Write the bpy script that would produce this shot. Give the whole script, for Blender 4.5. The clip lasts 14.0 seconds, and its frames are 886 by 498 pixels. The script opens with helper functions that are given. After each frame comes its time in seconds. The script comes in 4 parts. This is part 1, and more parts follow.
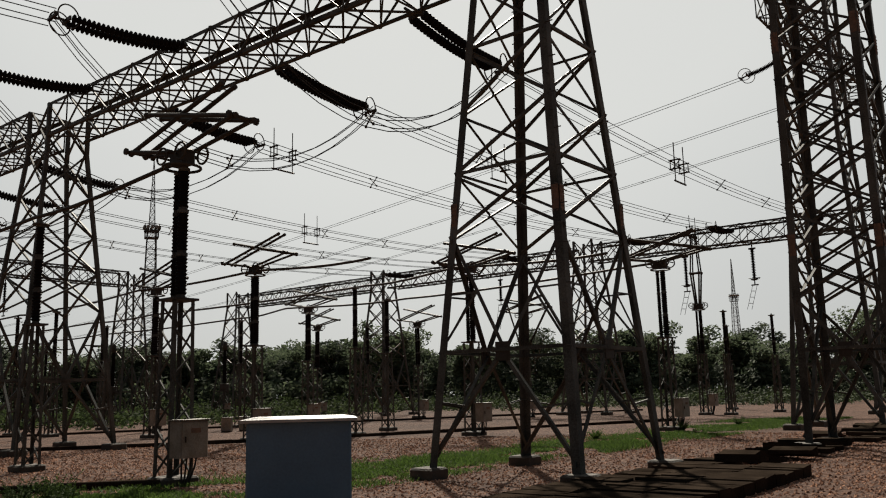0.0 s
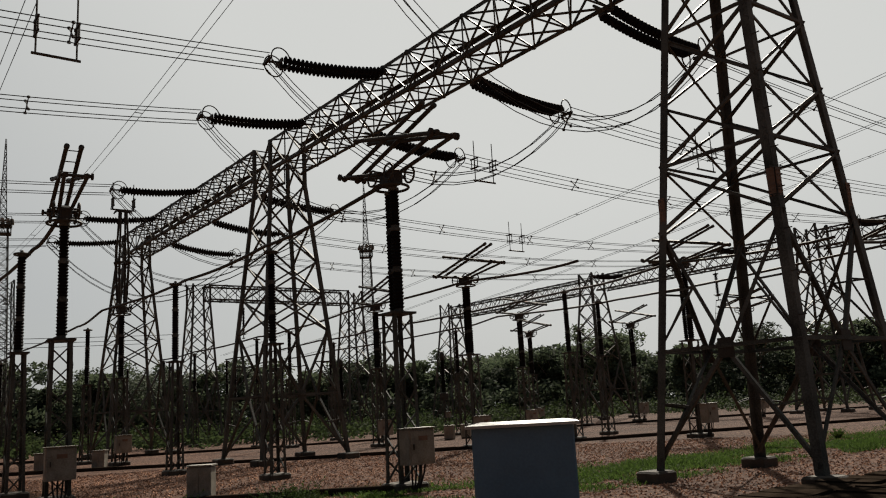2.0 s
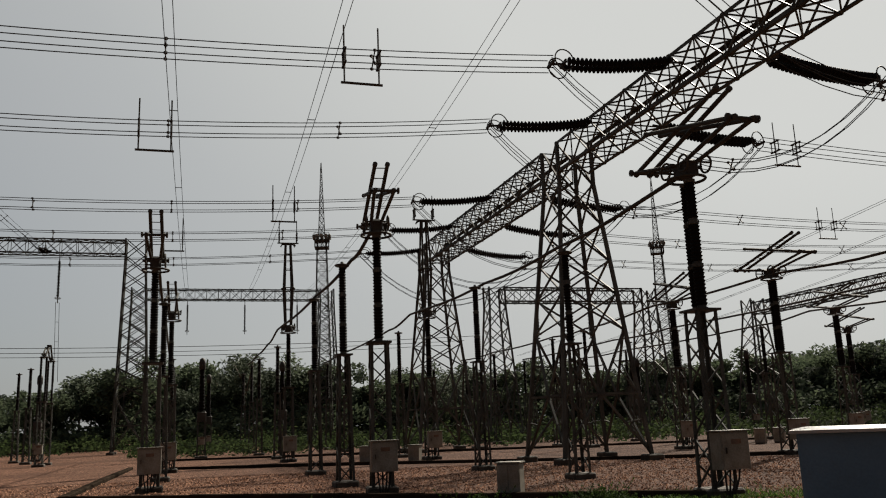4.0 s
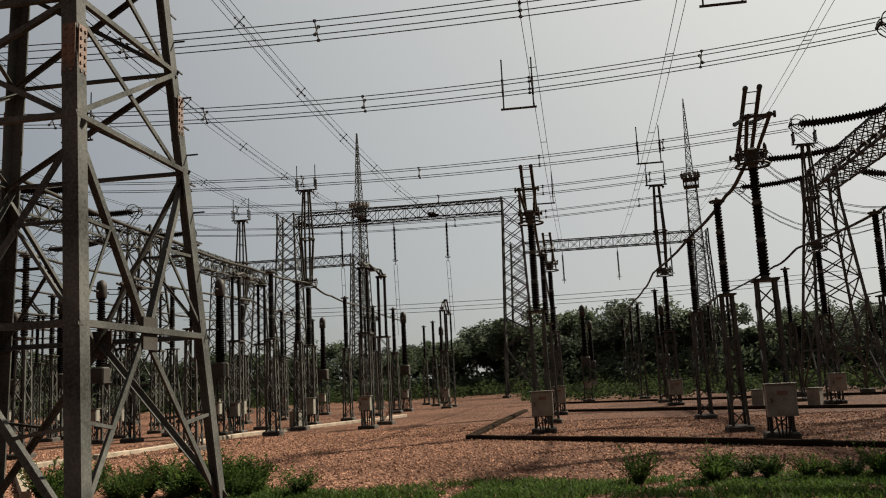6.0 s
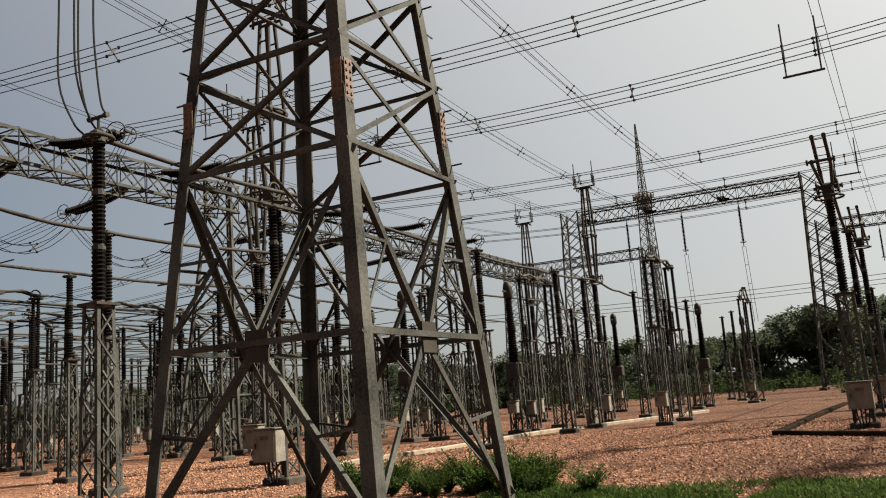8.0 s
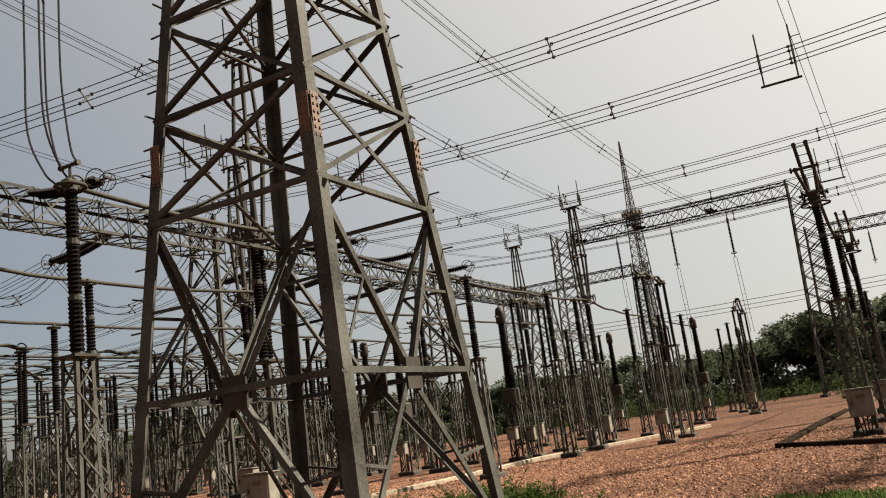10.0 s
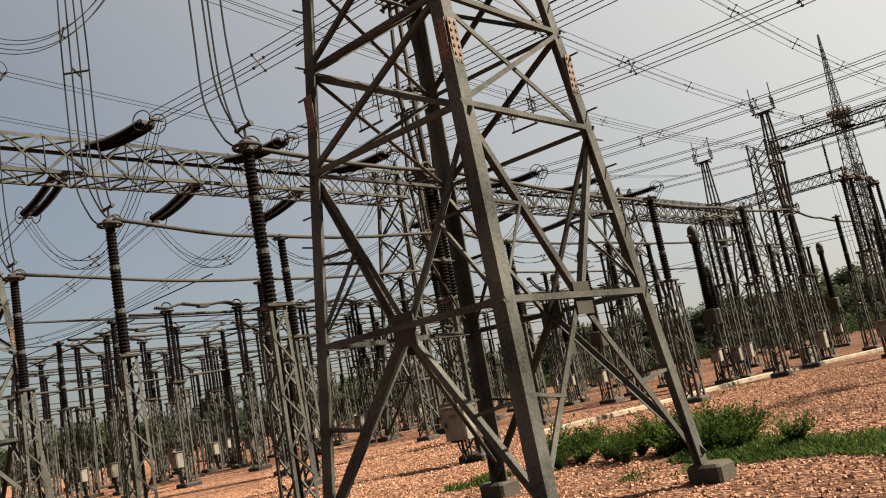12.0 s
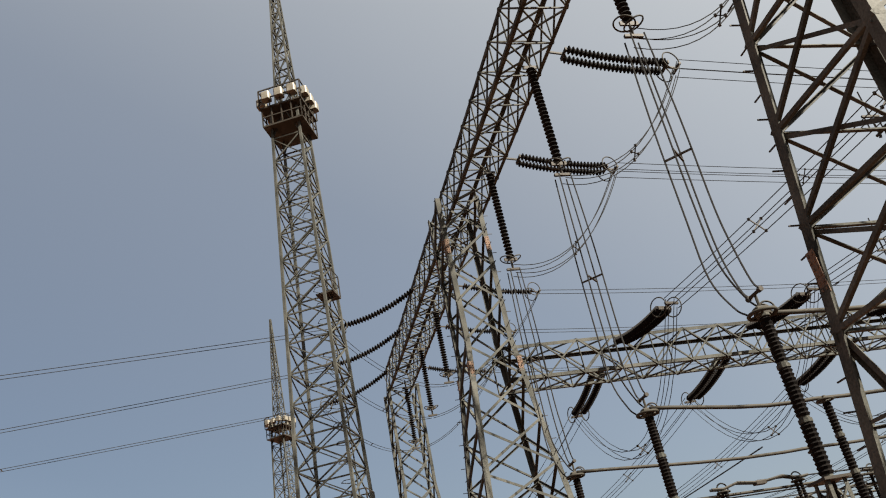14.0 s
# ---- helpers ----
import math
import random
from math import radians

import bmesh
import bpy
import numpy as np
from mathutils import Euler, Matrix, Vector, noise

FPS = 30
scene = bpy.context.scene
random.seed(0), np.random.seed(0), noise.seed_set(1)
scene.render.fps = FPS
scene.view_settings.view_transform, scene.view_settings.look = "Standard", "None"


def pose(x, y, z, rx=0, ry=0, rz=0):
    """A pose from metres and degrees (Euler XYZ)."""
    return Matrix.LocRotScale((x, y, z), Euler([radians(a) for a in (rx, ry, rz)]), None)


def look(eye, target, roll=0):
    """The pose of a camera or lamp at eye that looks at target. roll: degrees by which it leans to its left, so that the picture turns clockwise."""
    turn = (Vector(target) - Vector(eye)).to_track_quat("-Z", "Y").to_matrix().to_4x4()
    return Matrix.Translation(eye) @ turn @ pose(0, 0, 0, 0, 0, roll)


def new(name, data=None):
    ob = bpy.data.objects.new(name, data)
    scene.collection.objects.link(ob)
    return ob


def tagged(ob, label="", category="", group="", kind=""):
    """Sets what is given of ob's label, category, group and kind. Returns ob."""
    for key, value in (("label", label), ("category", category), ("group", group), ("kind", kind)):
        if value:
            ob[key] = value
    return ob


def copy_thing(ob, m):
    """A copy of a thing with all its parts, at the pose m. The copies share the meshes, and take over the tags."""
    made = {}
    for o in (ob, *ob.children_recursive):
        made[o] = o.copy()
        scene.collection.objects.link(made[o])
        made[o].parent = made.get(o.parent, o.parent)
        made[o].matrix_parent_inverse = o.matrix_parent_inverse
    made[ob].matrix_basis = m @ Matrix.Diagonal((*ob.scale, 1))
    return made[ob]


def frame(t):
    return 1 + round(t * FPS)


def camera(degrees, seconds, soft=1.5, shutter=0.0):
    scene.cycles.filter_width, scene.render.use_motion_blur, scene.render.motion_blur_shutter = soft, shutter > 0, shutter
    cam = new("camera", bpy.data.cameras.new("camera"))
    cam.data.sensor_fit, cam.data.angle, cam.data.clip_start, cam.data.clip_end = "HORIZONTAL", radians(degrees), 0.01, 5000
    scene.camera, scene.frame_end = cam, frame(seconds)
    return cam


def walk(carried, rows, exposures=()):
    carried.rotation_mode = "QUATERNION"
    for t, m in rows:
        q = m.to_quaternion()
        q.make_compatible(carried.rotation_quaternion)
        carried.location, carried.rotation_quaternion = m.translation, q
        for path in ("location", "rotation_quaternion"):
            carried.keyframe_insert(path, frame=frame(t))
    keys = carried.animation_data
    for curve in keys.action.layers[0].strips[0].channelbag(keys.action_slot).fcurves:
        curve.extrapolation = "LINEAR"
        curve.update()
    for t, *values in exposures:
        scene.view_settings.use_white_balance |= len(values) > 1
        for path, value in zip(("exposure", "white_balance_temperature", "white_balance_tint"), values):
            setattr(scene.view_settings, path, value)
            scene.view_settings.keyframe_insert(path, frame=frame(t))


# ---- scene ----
cam = camera(55.55, 14.0, soft=1.1)
# seconds, eye in metres, turn in degrees
ROWS = [
    (0, 0.001, -0.001, 1.800, 99.78, 1.35, -3.93),
    (0.5, -0.003, -0.011, 1.798, 99.65, 1.88, 0.45),
    (1, -0.008, -0.019, 1.801, 99.72, 2.51, 4.46),
    (1.5, -0.029, -0.013, 1.792, 100.15, 2.91, 7.15),
    (2, -0.055, -0.051, 1.778, 100.73, 3.20, 10.51),
    (2.5, -0.114, -0.045, 1.775, 100.93, 2.94, 15.79),
    (2.7, -0.116, -0.054, 1.772, 100.92, 2.58, 18.17),
    (4.8, -0.380, -0.020, 1.803, 101.16, 2.16, 38.61),
    (5, -0.409, -0.014, 1.804, 100.72, 2.02, 41.31),
    (5.5, -0.397, -0.016, 1.800, 99.85, 2.41, 48.08),
    (6, -0.441, 0.092, 1.792, 99.07, 2.79, 55.41),
    (6.5, -0.446, 0.170, 1.784, 99.25, 3.10, 61.18),
    (7, -0.393, 0.240, 1.774, 102.57, 4.08, 67.07),
    (7.5, -0.334, 0.345, 1.792, 103.58, 4.77, 72.46),
    (8, -0.338, 0.404, 1.756, 100.15, 4.22, 75.47),
    (8.5, -0.458, 0.457, 1.803, 100.56, 2.96, 76.74),
    (8.7, -0.469, 0.451, 1.833, 102.61, 2.81, 75.95),
    (10.8, -0.703, 0.860, 1.841, 101.64, 9.61, 76.91),
    (11, -0.748, 0.910, 1.819, 102.27, 9.38, 77.81),
    (11.5, -0.855, 1.018, 1.779, 100.90, 8.56, 80.74),
    (12, -0.860, 1.093, 1.749, 99.74, 10.45, 89.58),
    (12.5, -0.856, 1.087, 1.748, 104.03, 10.61, 100.84),
    (13, -0.760, 1.194, 1.779, 110.08, 9.07, 109.57),
    (13.5, -0.726, 1.288, 1.755, 114.36, 8.47, 116.31),
    (14, -0.756, 1.348, 1.788, 118.50, 10.55, 126.85),
]
walk(cam, [(t, pose(x, y, z, rx, ry, rz)) for t, x, y, z, rx, ry, rz in ROWS], exposures=[
    (0.0, 1.66, 6350, 9.0), (1.0, 1.59, 6350, 9.0), (2.5, 1.52, 6350, 9.0), (5.0, 1.54, 6350, 9.0), (5.5, 1.62, 6400, 9.0), (6.5, 1.96, 6500, 9.0), (7.5, 2.03, 6500, 9.0), (8.5, 2.26, 6650, 10.0),
    (11.5, 2.28, 6850, 10.5), (12.0, 2.41, 6900, 10.5), (12.5, 2.67, 7250, 12.5), (13.0, 2.65, 6950, 10.0), (14.0, 2.50, 6500, 9.0)])

# ---- world and sun ----
SUN_DIR = Vector((0.03, 0.735, 0.675)).normalized()
world = bpy.data.worlds.new("sky")
scene.world = world
world.use_nodes = True
wn = world.node_tree
sky = wn.nodes.new("ShaderNodeTexSky")
sky.sky_type = "NISHITA"
sky.sun_disc = False
sky.sun_elevation = math.asin(SUN_DIR.z)
sky.sun_rotation = math.atan2(SUN_DIR.x, SUN_DIR.y)
sky.air_density, sky.dust_density, sky.ozone_density = 1.0, 2.0, 1.0
wn.nodes["Background"].inputs[1].default_value = 0.034
haze = wn.nodes.new("ShaderNodeMix")
haze.data_type = "RGBA"
hue = wn.nodes.new("ShaderNodeValToRGB")
hue.color_ramp.elements[0].position, hue.color_ramp.elements[1].position = 0.05, 0.92
hue.color_ramp.elements[0].color, hue.color_ramp.elements[1].color = (0.120, 0.130, 0.142, 1), (1.0, 0.99, 0.935, 1)
for place, tint in ((0.30, (0.238, 0.252, 0.266, 1)), (0.55, (0.47, 0.477, 0.472, 1)), (0.78, (0.735, 0.738, 0.715, 1))):
    hue.color_ramp.elements.new(place).color = tint
glow = wn.nodes.new("ShaderNodeVectorMath")
glow.operation = "SCALE"
glow.inputs[3].default_value = 6.6
# the haze is thickest round the sun
way = wn.nodes.new("ShaderNodeTexCoord")
toward = wn.nodes.new("ShaderNodeVectorMath")
toward.operation = "DOT_PRODUCT"
toward.inputs[1].default_value = SUN_DIR
spread = wn.nodes.new("ShaderNodeMapRange")
spread.inputs[1].default_value, spread.inputs[2].default_value = -0.1, 0.75
spread.inputs[3].default_value, spread.inputs[4].default_value = 0.66, 0.97
wn.links.new(way.outputs["Generated"], toward.inputs[0])
wn.links.new(toward.outputs["Value"], spread.inputs[0])
wn.links.new(spread.outputs[0], haze.inputs[0])
rise = wn.nodes.new("ShaderNodeMapRange")
rise.inputs[1].default_value, rise.inputs[2].default_value = -0.5, 1.0
wn.links.new(toward.outputs["Value"], rise.inputs[0])
wn.links.new(rise.outputs[0], hue.inputs[0])
wn.links.new(hue.outputs[0], glow.inputs[0])
wn.links.new(glow.outputs[0], haze.inputs[7])
wn.links.new(sky.outputs[0], haze.inputs[6])
wn.links.new(haze.outputs[2], wn.nodes["Background"].inputs[0])
sun = new("sun", bpy.data.lights.new("sun", "SUN"))
sun.data.energy, sun.data.angle, sun.data.color = 5.0, radians(1.5), (1.0, 0.90, 0.76)
sun.matrix_world = look((0, 0, 60), Vector((0, 0, 60)) - SUN_DIR)


# ---- materials ----
def material(name, base, rough=0.6, metal=0.0, vary=0.25, scale=6.0, bump=0.0, fine=60.0, second=None, spec=0.5):
    """Base colour broken up by noise at two scales, with relief."""
    m = bpy.data.materials.new(name)
    m.use_nodes = True
    n, l = m.node_tree.nodes, m.node_tree.links
    b = n["Principled BSDF"]
    b.inputs["Roughness"].default_value, b.inputs["Metallic"].default_value = rough, metal
    b.inputs["Specular IOR Level"].default_value = spec
    tc = n.new("ShaderNodeTexCoord")
    big, small = n.new("ShaderNodeTexNoise"), n.new("ShaderNodeTexNoise")
    for q, s, d in ((big, scale, 4), (small, fine, 3)):
        q.inputs["Scale"].default_value, q.inputs["Detail"].default_value = s, d
        l.new(tc.outputs["Object"], q.inputs["Vector"])
    ramp = n.new("ShaderNodeValToRGB")
    dark = second or tuple(c * (1 - vary) for c in base)
    lite = tuple(min(1, c * (1 + vary)) for c in base)
    ramp.color_ramp.elements[0].position, ramp.color_ramp.elements[1].position = 0.35, 0.68
    ramp.color_ramp.elements[0].color, ramp.color_ramp.elements[1].color = (*dark, 1), (*lite, 1)
    mix = n.new("ShaderNodeMix")
    mix.data_type = "FLOAT"
    mix.inputs[0].default_value = 0.4
    l.new(big.outputs[0], mix.inputs[2]), l.new(small.outputs[0], mix.inputs[3])
    l.new(mix.outputs[0], ramp.inputs[0])
    l.new(ramp.outputs[0], b.inputs["Base Color"])
    if bump:
        bp = n.new("ShaderNodeBump")
        bp.inputs["Strength"].default_value, bp.inputs["Distance"].default_value = bump, 0.02
        l.new(small.outputs[0], bp.inputs["Height"]), l.new(bp.outputs[0], b.inputs["Normal"])
    return m


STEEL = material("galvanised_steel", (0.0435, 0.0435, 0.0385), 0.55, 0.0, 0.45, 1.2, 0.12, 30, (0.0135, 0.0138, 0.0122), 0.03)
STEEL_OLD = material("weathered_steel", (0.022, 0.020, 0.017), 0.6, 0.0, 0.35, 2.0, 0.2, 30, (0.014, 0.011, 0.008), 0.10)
RUST = material("rusty_steel", (0.070, 0.036, 0.019), 0.85, 0.0, 0.4, 8.0, 0.3, 60, (0.035, 0.022, 0.014))
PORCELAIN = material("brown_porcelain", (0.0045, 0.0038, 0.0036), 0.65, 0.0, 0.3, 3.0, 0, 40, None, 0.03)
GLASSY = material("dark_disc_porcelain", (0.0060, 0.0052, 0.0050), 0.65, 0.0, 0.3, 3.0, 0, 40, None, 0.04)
ALU = material("aluminium_tube", (0.027, 0.025, 0.021), 0.6, 0.0, 0.3, 2.0, 0.1, 50, None, 0.04)
WIRE = material("stranded_conductor", (0.022, 0.022, 0.022), 0.8, 0.0, 0.2, 3.0, 0, 40, None, 0.0)
CONCRETE = material("concrete", (0.034, 0.029, 0.023), 0.9, 0, 0.3, 2.5, 0.6, 45, (0.018, 0.015, 0.012), 0.15)
PALE = material("pale_concrete", (0.19, 0.155, 0.115), 0.9, 0, 0.25, 2.5, 0.5, 45, (0.10, 0.080, 0.058), 0.15)
SLAB = material("dark_concrete_slab", (0.016, 0.012, 0.009), 0.95, 0, 0.4, 1.5, 0.7, 40, (0.006, 0.0045, 0.0035), 0.0)
BOXPAINT = material("cream_grey_paint", (0.125, 0.117, 0.098), 0.5, 0, 0.15, 3.0, 0.05, 30, (0.07, 0.062, 0.048), 0.2)
BLUEPAINT = material("blue_grey_paint", (0.042, 0.078, 0.112), 0.5, 0, 0.15, 1.5, 0.05, 30, None, 0.2)
LIDPAINT = material("pale_lid_paint", (0.17, 0.165, 0.148), 0.6, 0, 0.2, 3.0, 0.1, 30)
BARK = material("bark", (0.10, 0.08, 0.06), 0.9, 0, 0.3, 4, 0.5, 30)


def ground_material():
    m = bpy.data.materials.new("gravel")
    m.use_nodes = True
    n, l = m.node_tree.nodes, m.node_tree.links
    b = n["Principled BSDF"]
    b.inputs["Roughness"].default_value, b.inputs["Diffuse Roughness"].default_value, b.inputs["Specular IOR Level"].default_value = 0.95, 1.0, 0.04
    tc = n.new("ShaderNodeTexCoord")
    stone = n.new("ShaderNodeTexVoronoi")
    stone.inputs["Scale"].default_value = 13
    l.new(tc.outputs["Object"], stone.inputs["Vector"])
    sep = n.new("ShaderNodeSeparateColor")
    l.new(stone.outputs["Color"], sep.inputs[0])
    tint = n.new("ShaderNodeValToRGB")
    cr = tint.color_ramp
    cr.elements[0].color, cr.elements[1].color = (0.036, 0.0160, 0.0105, 1), (0.275, 0.154, 0.100, 1)
    cr.elements.new(0.5).color = (0.115, 0.055, 0.034, 1)
    l.new(sep.outputs[0], tint.inputs[0])
    patch = n.new("ShaderNodeTexNoise")
    patch.inputs["Scale"].default_value, patch.inputs["Detail"].default_value = 0.16, 6
    l.new(tc.outputs["Object"], patch.inputs["Vector"])
    pr = n.new("ShaderNodeValToRGB")
    pr.color_ramp.elements[0].position, pr.color_ramp.elements[1].position = 0.46, 0.62
    l.new(patch.outputs[0], pr.inputs[0])
    soil = n.new("ShaderNodeMix")
    soil.data_type = "RGBA"
    soil.inputs[7].default_value = (0.066, 0.034, 0.022, 1)
    l.new(tint.outputs[0], soil.inputs[6])
    half = n.new("ShaderNodeMath")
    half.operation = "MULTIPLY"
    half.inputs[1].default_value = 0.55
    l.new(pr.outputs[0], half.inputs[0]), l.new(half.outputs[0], soil.inputs[0])
    l.new(soil.outputs[2], b.inputs["Base Color"])
    bp = n.new("ShaderNodeBump")
    bp.inputs["Strength"].default_value, bp.inputs["Distance"].default_value = 0.9, 0.05
    bp.invert = True
    l.new(stone.outputs["Distance"], bp.inputs["Height"]), l.new(bp.outputs[0], b.inputs["Normal"])
    return m


def leaf_material(name, c0, c1, through_light=0.4, spec=0.06):
    m = bpy.data.materials.new(name)
    m.use_nodes = True
    n, l = m.node_tree.nodes, m.node_tree.links
    b = n["Principled BSDF"]
    b.inputs["Roughness"].default_value, b.inputs["Specular IOR Level"].default_value = 0.8, spec
    g = n.new("ShaderNodeNewGeometry")
    r = n.new("ShaderNodeValToRGB")
    r.color_ramp.elements[0].color, r.color_ramp.elements[1].color = (*c0, 1), (*c1, 1)
    l.new(g.outputs["Random Per Island"], r.inputs[0]), l.new(r.outputs[0], b.inputs["Base Color"])
    if through_light:
        back, both = n.new("ShaderNodeBsdfTranslucent"), n.new("ShaderNodeMixShader")
        both.inputs[0].default_value = through_light
        l.new(r.outputs[0], back.inputs[0]), l.new(b.outputs[0], both.inputs[1]), l.new(back.outputs[0], both.inputs[2])
        l.new(both.outputs[0], n["Material Output"].inputs[0])
    return m


GRAVEL = ground_material()
LEAF = leaf_material("tree_leaves", (0.021, 0.029, 0.018), (0.054, 0.067, 0.039))
GRASS = leaf_material("grass_blades", (0.014, 0.027, 0.006), (0.046, 0.074, 0.016))

STONE = leaf_material("gravel_stones", (0.040, 0.018, 0.0115), (0.29, 0.164, 0.108), 0.0, 0.0)
SHRUB = leaf_material("shrub_leaves", (0.012, 0.019, 0.008), (0.034, 0.048, 0.018))


# ---- geometry helpers ----
class Geo:
    """Collects faces of one mesh."""

    def __init__(self):
        self.v, self.f, self.smooth = [], [], False

    def add(self, pts, faces):
        k = len(self.v)
        self.v.extend(tuple(p) for p in pts)
        self.f.extend(tuple(i + k for i in q) for q in faces)

    def prism(self, p, q, sect, e1, e2):
        n = len(sect)
        pts = [Vector(p) + e1 * a + e2 * b for a, b in sect] + [Vector(q) + e1 * a + e2 * b for a, b in sect]
        self.add(pts, [(i, (i + 1) % n, n + (i + 1) % n, n + i) for i in range(n)] + [tuple(range(n))[::-1], tuple(range(n, 2 * n))])

    def axes(self, p, q, hint=None):
        d = (Vector(q) - Vector(p)).normalized()
        h = Vector(hint) if hint is not None else (Vector((0, 0, 1)) if abs(d.z) < 0.9 else Vector((1, 0, 0)))
        e1 = d.cross(h)
        e1 = e1.normalized() if e1.length > 1e-6 else d.orthogonal().normalized()
        return e1, e1.cross(d).normalized()

    def bar(self, p, q, w, h=None, hint=None):
        e1, e2 = self.axes(p, q, hint)
        a, b = w / 2, (h or w) / 2
        self.prism(p, q, [(-a, -b), (a, -b), (a, b), (-a, b)], e1, e2)

    def angle(self, p, q, w, t, e1, e2):
        """Rolled angle section with its heel on the line p-q."""
        self.prism(p, q, [(0, 0), (w, 0), (w, t), (t, t), (t, w), (0, w)], Vector(e1), Vector(e2))

    def box(self, c, d, rot=None):
        pts = [Vector((sx * d[0] / 2, sy * d[1] / 2, sz * d[2] / 2)) for sz in (-1, 1) for sx, sy in ((-1, -1), (1, -1), (1, 1), (-1, 1))]
        pts = [Vector(c) + (rot @ p if rot else p) for p in pts]
        self.add(pts, [(3, 2, 1, 0), (4, 5, 6, 7), (0, 1, 5, 4), (1, 2, 6, 5), (2, 3, 7, 6), (3, 0, 4, 7)])

    def soft_box(self, c, d, bev=0.02):
        """Box with chamfered upright edges and a chamfered top."""
        x, y, z = d[0] / 2, d[1] / 2, d[2] / 2
        s = [(-x + bev, -y), (x - bev, -y), (x, -y + bev), (x, y - bev), (x - bev, y), (-x + bev, y), (-x, y - bev), (-x, -y + bev)]
        k = 1 - bev / max(x, y)
        C = Vector(c)
        pts = [C + Vector((a, b, -z)) for a, b in s] + [C + Vector((a, b, z - bev)) for a, b in s] + [C + Vector((a * k, b * k, z)) for a, b in s]
        f = [tuple(range(8))[::-1], tuple(range(16, 24))]
        for r in (0, 8):
            f += [(r + i, r + (i + 1) % 8, r + 8 + (i + 1) % 8, r + 8 + i) for i in range(8)]
        self.add(pts, f)

    def tube(self, path, r, n=6):
        path = [Vector(p) for p in path]
        pts, rings = [], len(path)
        e1 = None
        for i, p in enumerate(path):
            d = (path[min(i + 1, rings - 1)] - path[max(i - 1, 0)]).normalized()
            if e1 is None:
                e1, e2 = self.axes(p, p + d)
            else:
                e1 = (e1 - d * e1.dot(d)).normalized()
                e2 = e1.cross(d)
            pts += [p + (e1 * math.cos(2 * math.pi * k / n) + e2 * math.sin(2 * math.pi * k / n)) * r for k in range(n)]
        f = [(i * n + k, i * n + (k + 1) % n, (i + 1) * n + (k + 1) % n, (i + 1) * n + k) for i in range(rings - 1) for k in range(n)]
        f += [tuple(range(n))[::-1], tuple(range((rings - 1) * n, rings * n))]
        self.add(pts, f)

    def ring(self, c, nrm, R, r, n=20, m=6, squash=1.0):
        C, nn = Vector(c), Vector(nrm).normalized()
        e1 = nn.orthogonal().normalized()
        e2 = nn.cross(e1)
        pts = []
        for i in range(n):
            a = 2 * math.pi * i / n
            d = e1 * math.cos(a) + e2 * math.sin(a) * squash
            for k in range(m):
                b = 2 * math.pi * k / m
                pts.append(C + d * (R + r * math.cos(b)) + nn * r * math.sin(b))
        self.add(pts, [(i * m + k, ((i + 1) % n) * m + k, ((i + 1) % n) * m + (k + 1) % m, i * m + (k + 1) % m) for i in range(n) for k in range(m)])

    def lathe(self, path, radii, n=10):
        """Rings of given radii at points along a nearly straight path."""
        path = [Vector(p) for p in path]
        d = (path[-1] - path[0]).normalized()
        e1 = d.orthogonal().normalized()
        e2 = d.cross(e1)
        pts = [p + (e1 * math.cos(2 * math.pi * k / n) + e2 * math.sin(2 * math.pi * k / n)) * r for p, r in zip(path, radii) for k in range(n)]
        R = len(path)
        f = [(i * n + k, i * n + (k + 1) % n, (i + 1) * n + (k + 1) % n, (i + 1) * n + k) for i in range(R - 1) for k in range(n)]
        f += [tuple(range(n))[::-1], tuple(range((R - 1) * n, R * n))]
        self.add(pts, f)

    def mesh(self, name, mat):
        me = bpy.data.meshes.new(name)
        me.from_pydata(self.v, [], self.f)
        me.materials.append(mat)
        if self.smooth:
            me.polygons.foreach_set("use_smooth", [True] * len(me.polygons))
        me.update()
        return me


def part(name, geo, mat, parent, label="", kind=""):
    ob = new(name, geo.mesh(name, mat))
    ob.parent = parent
    return tagged(ob, label=label, kind=kind)


def thing(name, m, label, category, group="", kind=""):
    ob = new(name)
    ob.empty_display_size = 0.2
    ob.matrix_world = m
    return tagged(ob, label, category, group, kind)


def solo(name, geo, mat, label, category, group="", kind=""):
    return tagged(new(name, geo.mesh(name, mat)), label, category, group, kind)


# ---- the yard's own axes: a along the busbars, b across them, from the foot of one tower ----
U, V, O = Vector((-0.733, 0.680, 0)), Vector((0.680, 0.733, 0)), Vector((3.7, 18.7, 0))
YARD = math.degrees(math.atan2(U.y, U.x))


def yard(a, b, z=0.0):
    return O + U * a + V * b + Vector((0, 0, z))


def at_yard(a, b, z=0.0, turn=0.0):
    p = yard(a, b, z)
    return pose(p.x, p.y, p.z, 0, 0, YARD + turn)


# ---- lattice steelwork ----
CORNERS = ((1, 1), (-1, 1), (-1, -1), (1, -1))


def half_width(z, foot, head, knee):
    return foot + (head - foot) * min(1.0, z / knee)


